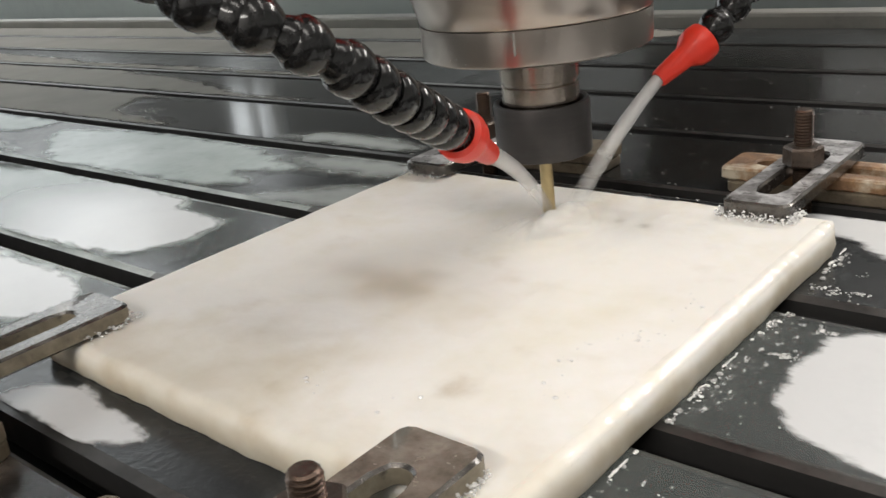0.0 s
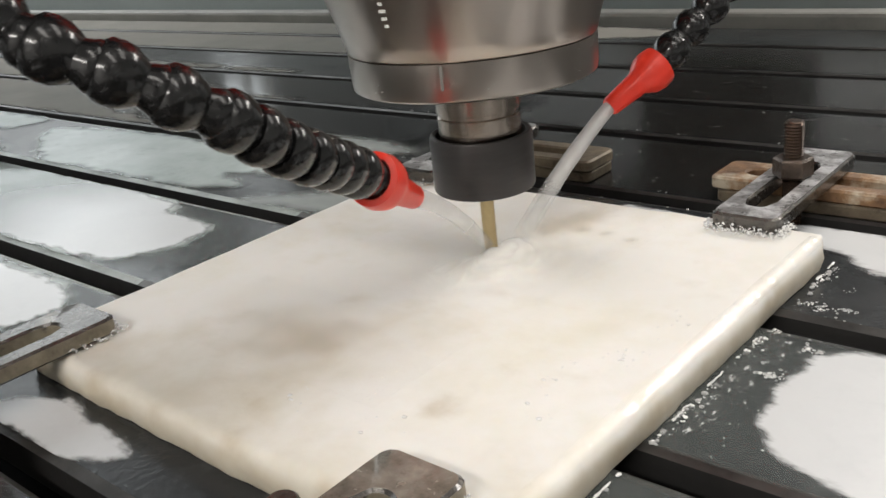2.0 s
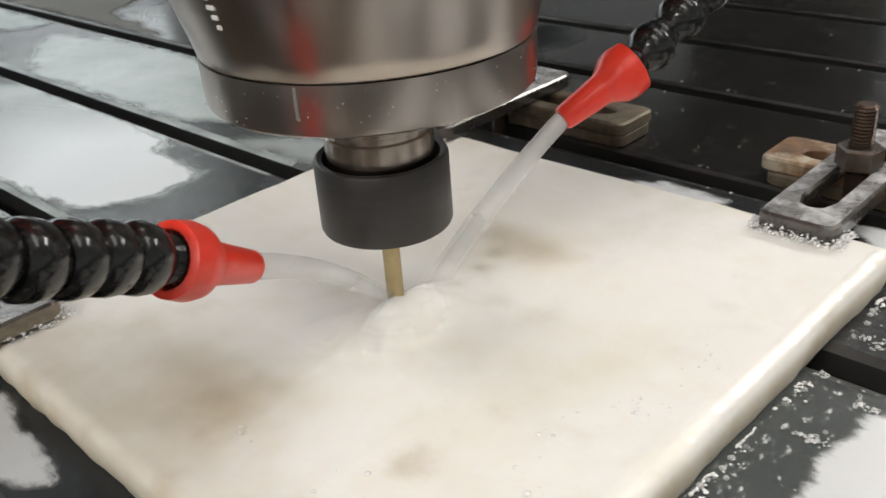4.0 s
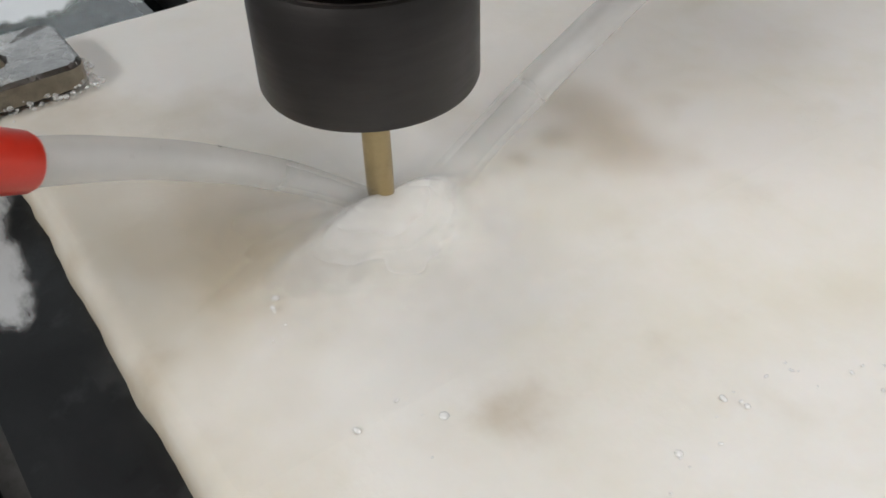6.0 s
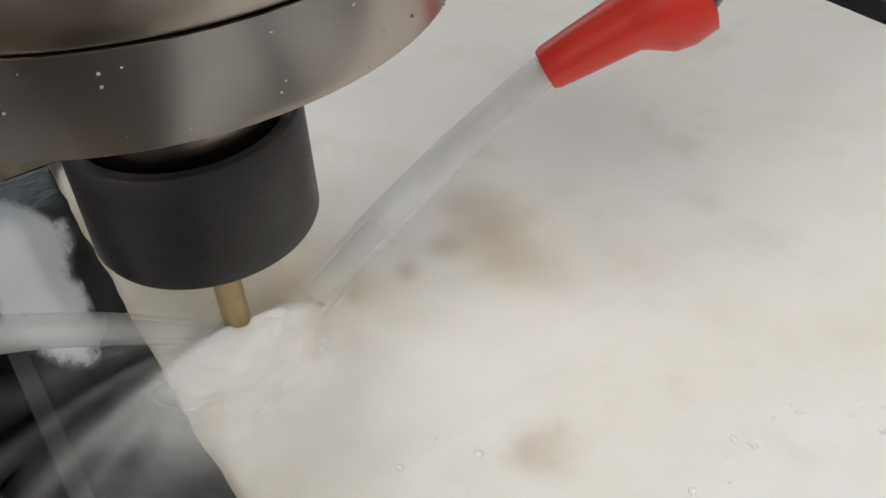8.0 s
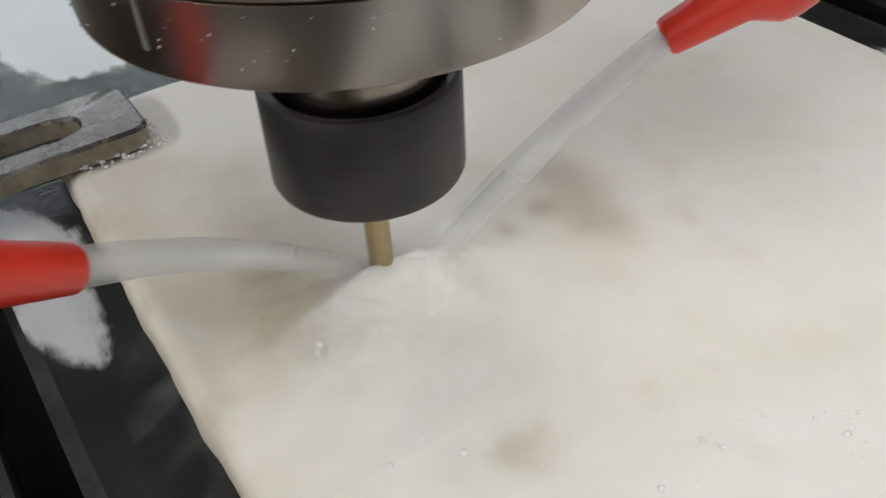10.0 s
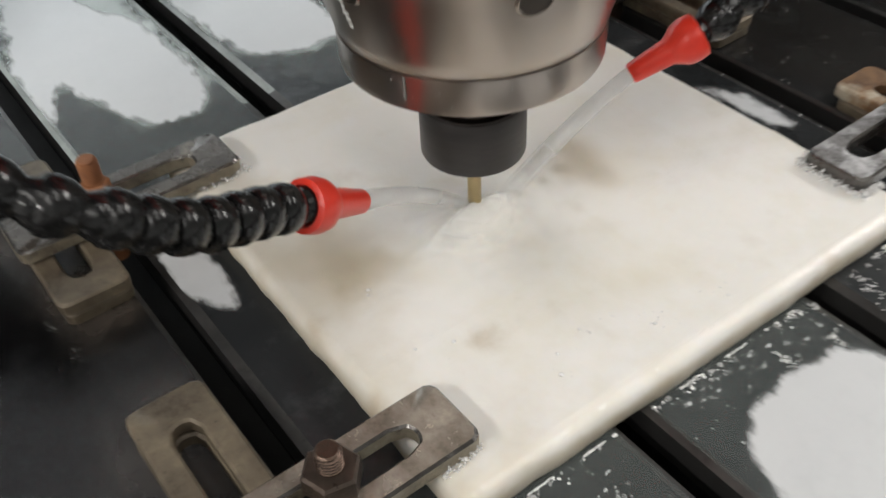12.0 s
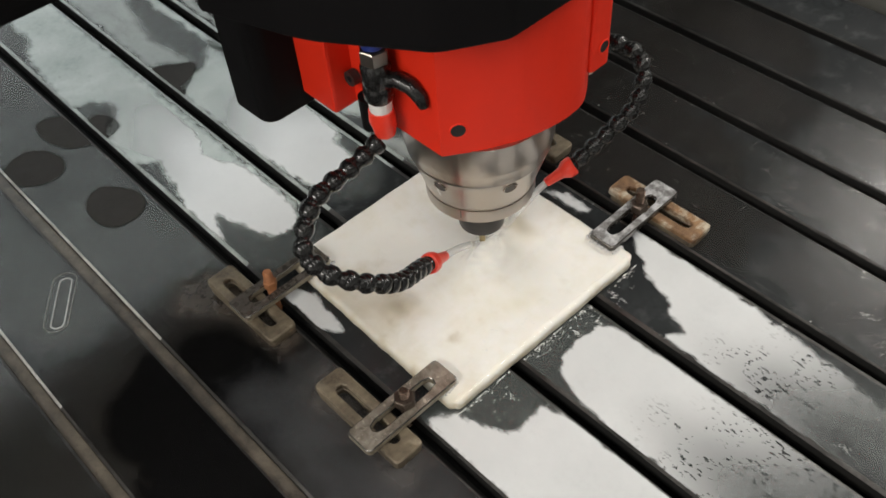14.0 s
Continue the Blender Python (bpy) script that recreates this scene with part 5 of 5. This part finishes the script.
def bubble_raft(spots):
    """Clusters of thin-walled bubbles that show as small rings: each spot is (x, y, spread, count)."""
    rnd = random.Random(12)
    verts, faces = [], []
    for cx, cy, spread, count in spots:
        for i in range(count * 3 // 2):
            x, y, r = cx + rnd.gauss(0, spread), cy + rnd.gauss(0, spread * 0.55), rnd.choice((0.00025, 0.0003, 0.0004, 0.0006))
            base, n, q = len(verts), 14, 5
            for k in range(n):
                a = 2 * math.pi * k / n
                for j in range(q):
                    b = 2 * math.pi * j / q
                    rr = r + 0.00009 * math.cos(b)
                    verts.append((x + rr * math.cos(a), y + rr * math.sin(a), 0.0005 + 0.00009 * math.sin(b)))
            for k in range(n):
                for j in range(q):
                    faces.append((base + k * q + j, base + (k + 1) % n * q + j, base + (k + 1) % n * q + (j + 1) % q, base + k * q + (j + 1) % q))
    me = bpy.data.meshes.new("bubble_raft")
    me.from_pydata(verts, [], faces)
    me.shade_smooth()
    me.materials.append(M_WHITEFOAM)
    return tagged(new("bubble_raft", me), "rafts of small foam bubbles on the wet bed", "foam", kind="stuff")


bubble_raft(((0.132, 0.016, 0.0030, 26), (0.136, 0.039, 0.0028, 18), (0.127, 0.071, 0.0030, 20), (0.138, 0.073, 0.0016, 8), (0.122, 0.046, 0.0015, 6), (-0.513, 0.201, 0.010, 22), (0.135, -0.072, 0.003, 10), (0.355, 0.075, 0.003, 12), (0.30, 0.205, 0.004, 16)))


def on_bar(y):
    return all(abs(y - c) > GAP / 2 + 0.003 for c in SLOTS)


def foam_and_drops():
    rnd = random.Random(5)
    edge = []
    for i in range(300):
        v = rnd.random()
        p = Vector(Q["F"]).lerp(Vector(Q["R"]), v)
        if noise.noise(Vector((p.y * 45, 2, 0))) + rnd.uniform(-0.25, 0.25) < 0.05 or not on_bar(p.y):
            continue
        r = rnd.choice((0.0002, 0.0003, 0.0004, 0.0006, 0.0009))
        edge.append((p.x + 0.0016 + abs(rnd.gauss(0, 0.0016)), p.y, r * 0.5, r, rnd.uniform(0.6, 0.9)))
    beads("edge_foam", edge, M_BUBBLE, "glassy bubbles and foam along the slab's wet foot")
    # white flecks serve as foam and as the foot's glitter
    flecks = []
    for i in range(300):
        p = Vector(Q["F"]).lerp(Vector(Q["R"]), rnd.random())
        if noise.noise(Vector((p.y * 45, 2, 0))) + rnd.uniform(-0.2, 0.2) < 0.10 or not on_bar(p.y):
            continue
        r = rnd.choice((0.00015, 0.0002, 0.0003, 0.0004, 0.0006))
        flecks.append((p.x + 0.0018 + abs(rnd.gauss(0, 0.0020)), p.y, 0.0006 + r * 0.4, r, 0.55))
    beads("foam_flecks", flecks, M_WHITEFOAM, "white foam flecks and painted glints along the slab's wet foot")
    # a broken row of white beads paints the foot water's highlights
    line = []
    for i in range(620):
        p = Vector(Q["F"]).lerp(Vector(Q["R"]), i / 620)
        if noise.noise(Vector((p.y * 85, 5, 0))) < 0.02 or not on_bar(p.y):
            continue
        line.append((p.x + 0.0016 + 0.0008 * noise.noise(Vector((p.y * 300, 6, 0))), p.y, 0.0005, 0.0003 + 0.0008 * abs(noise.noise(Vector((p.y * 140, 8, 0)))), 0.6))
    beads("foot_water", line, M_WHITEFOAM, "white beads for the highlights along the slab's wet foot")
    tip = []
    for x0, y0, x1, y1 in ((0.0705, 0.0995, 0.1010, 0.0995), (0.1005, 0.0995, 0.1005, 0.1120), (0.0700, 0.0995, 0.0700, 0.108), (-0.0800, -0.0870, -0.0800, -0.1120), (-0.0800, -0.0875, -0.095, -0.0875), (0.0990, -0.0975, 0.1005, -0.1150), (-0.110, 0.0995, -0.080, 0.0995)):
        for i in range(30):
            u = rnd.random()
            r = rnd.uniform(0.0003, 0.0008)
            tip.append((x0 + (x1 - x0) * u + rnd.gauss(0, 0.0007), y0 + (y1 - y0) * u + rnd.gauss(0, 0.0007), TH + abs(rnd.gauss(0, 0.0012)), r, 0.9))
    beads("clamp_foam", tip, M_BUBBLE, "small bubbles clinging round the clamp tips")
    clear = []
    for cx, cy, sx, sy, n in ((0.095, -0.016, 0.004, 0.004, 14), (0.083, -0.034, 0.003, 0.006, 10), (0.099, 0.012, 0.003, 0.008, 10), (0.088, -0.052, 0.006, 0.004, 8), (0.055, -0.084, 0.006, 0.004, 6), (0.021, -0.091, 0.004, 0.004, 8)):
        for i in range(n):
            clear.append((rnd.gauss(cx, sx), rnd.gauss(cy, sy), TH + 0.0002, rnd.choice((0.0002, 0.0003, 0.0004, 0.0007)), 0.4))
    beads("slab_flecks", clear, M_WHITEFOAM, "a few white bubbles adrift on the wet slab")
    fringe = []
    for x0, y0, x1, y1 in ((0.0705, 0.0990, 0.1015, 0.0990), (0.1015, 0.0990, 0.1015, 0.1120), (-0.0790, -0.0870, -0.0790, -0.1120)):
        for i in range(170 if x0 > 0 else 12):
            u = rnd.random()
            r = rnd.choice((0.00015, 0.0002, 0.0003, 0.0004, 0.0005))
            fringe.append((x0 + (x1 - x0) * u + rnd.gauss(0, 0.0010), y0 + (y1 - y0) * u + rnd.gauss(0, 0.0010), TH + abs(rnd.gauss(0, 0.0016)), r, 0.9))
    beads("clamp_flecks", fringe, M_WHITEFOAM, "tiny bright bubbles clinging to the clamp tips")
    lips = []
    for y0, x0, x1, n in ((0.157, -0.30, 0.40, 70), (0.258, -0.30, 0.50, 80), (0.346, -0.20, 0.50, 60), (0.055, 0.125, 0.40, 40), (-0.046, -0.90, -0.15, 50), (0.055, -0.90, -0.15, 50), (-0.148, -0.90, -0.20, 40)):
        at = rnd.uniform(x0, x1)
        for i in range(n):
            at = rnd.uniform(x0, x1) if rnd.random() < 0.25 else at + rnd.gauss(0, 0.004)
            r = rnd.choice((0.0002, 0.0003, 0.0005, 0.0008))
            lips.append((at, y0 + rnd.choice((-1, 1)) * (GAP / 2 + 0.0034 + abs(rnd.gauss(0, 0.0006))), 0.0003, r, 0.4))
    beads("lip_flecks", lips, M_FOAM, "white flecks of slurry left along the slot edges")
    specks = []
    for cx, cy, sx, sy, n in ((0.135, -0.005, 0.012, 0.03, 9), (0.128, 0.085, 0.010, 0.02, 6), (0.140, -0.085, 0.014, 0.012, 16), (0.36, 0.20, 0.05, 0.02, 190), (0.10, 0.29, 0.14, 0.04, 60), (0.0, 0.20, 0.05, 0.02, 24), (-0.25, 0.10, 0.06, 0.03, 20),
                              (0.02, 0.40, 0.2, 0.05, 70), (-0.17, -0.21, 0.02, 0.015, 8), (0.11, -0.188, 0.015, 0.005, 10), (-0.045, -0.187, 0.010, 0.003, 6), (-0.30, -0.20, 0.10, 0.03, 40), (0.28, 0.31, 0.07, 0.04, 170), (0.24, 0.41, 0.10, 0.03, 90), (0.36, 0.09, 0.06, 0.05, 110), (0.0, 0.34, 0.1, 0.05, 40)):
        for i in range(n):
            x, y = rnd.gauss(cx, sx), rnd.gauss(cy, sy)
            inside = -0.118 < x < 0.119 and -0.120 < y < 0.117
            if inside or not on_bar(y):
                continue
            for k in range(rnd.choice((1, 2, 3, 7))):
                r = rnd.choice((0.00014, 0.0002, 0.0003, 0.0004))
                specks.append((x + rnd.gauss(0, 0.0016), y + rnd.gauss(0, 0.0010), 0.0004, r, 0.35))
    specks = [q for q in specks if on_bar(q[1])]
    beads("bed_drops", specks, M_FOAM, "scattered white foam flecks and drops on the wet bed")
    for grow, thick, tone, words in ((0.0, 0.0010, M_FOAM, "long oval outline of dried foam on the bed"), (0.0055, 0.0005, M_RAIL, "faint outer outline of dried foam on the bed")):
        loop = []
        for k in range(49):
            a = 2 * math.pi * k / 48
            s = math.copysign(0.025, math.cos(a)) if abs(math.cos(a)) > 1e-9 else 0
            x, y = s + (0.0055 + grow) * math.cos(a), (0.0062 + grow) * math.sin(a)
            c, d = math.cos(radians(-37)), math.sin(radians(-37))
            loop.append((-0.240 - grow * 0.4 + x * c - y * d + 0.0008 * noise.noise(Vector((k * 0.4, 1, grow * 900))), -0.2915 + x * d + y * c + 0.0008 * noise.noise(Vector((k * 0.4, 7, grow * 900))), 0.0004))
        ring = part("foam_ring", tube(loop, [thick * (0.75 + 0.5 * abs(noise.noise(Vector((k * 0.7, 2, grow * 700))))) for k in range(49)], 8), tone, smooth=True)
        tagged(ring, words, "foam", kind="stuff")


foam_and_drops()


# ---- movement ----
def motions():
    travel = [(0.0, 0.0764), (0.5, 0.0704), (1.0, 0.0655), (1.5, 0.0525), (2.0, 0.0407), (2.2, 0.0350), (3.25, 0.0068), (4.3, -0.0205), (4.5, -0.0255), (5.0, -0.0375), (5.5, -0.0450), (6.0, -0.0545),
              (6.5, -0.0675), (7.0, -0.0874), (7.2, -0.0900), (7.7, -0.0965), (8.25, -0.1000), (8.8, -0.0960), (9.3, -0.0879), (9.5, -0.0839), (10.0, -0.0628), (10.5, -0.0505), (11.0, -0.0405), (11.5, -0.0316),
              (12.0, -0.0233), (12.5, -0.0155), (13.0, -0.0010), (13.5, 0.0163), (14.0, 0.0297)]
    rows = [(t, pose(0.0005, y, 0)) for t, y in travel]
    for ob in (HEAD, JET_1, JET_2, SPLASH):
        walk(ob, rows)
    # the painted reflections keep pace with the head's hoses
    south = [(0.0, -0.014), (0.5, -0.020), (1.0, -0.025), (1.5, -0.038), (2.0, -0.052), (2.2, -0.056), (3.25, -0.073), (4.3, -0.081), (7.0, -0.084), (9.5, -0.084), (12.5, -0.083), (13.5, -0.079), (14.0, -0.074)]
    walk(SWIRL_1, [(t, pose(-0.012 if t < 3 else -0.006, y, 0)) for t, y in south])
    rows = [(0.0, pose(0.012, 0.073, 0, 0, 0, 85)), (2.2, pose(0.012, 0.073, 0, 0, 0, 80)), (3.25, pose(0.006, 0.060, 0, 0, 0, 35))]
    walk(SWIRL_2, rows + [(t, pose(0.003, min(0.070, y + 0.054 + (0.006 if 6.2 < t < 10 else 0)), 0)) for t, y in travel if t > 4])


motions()
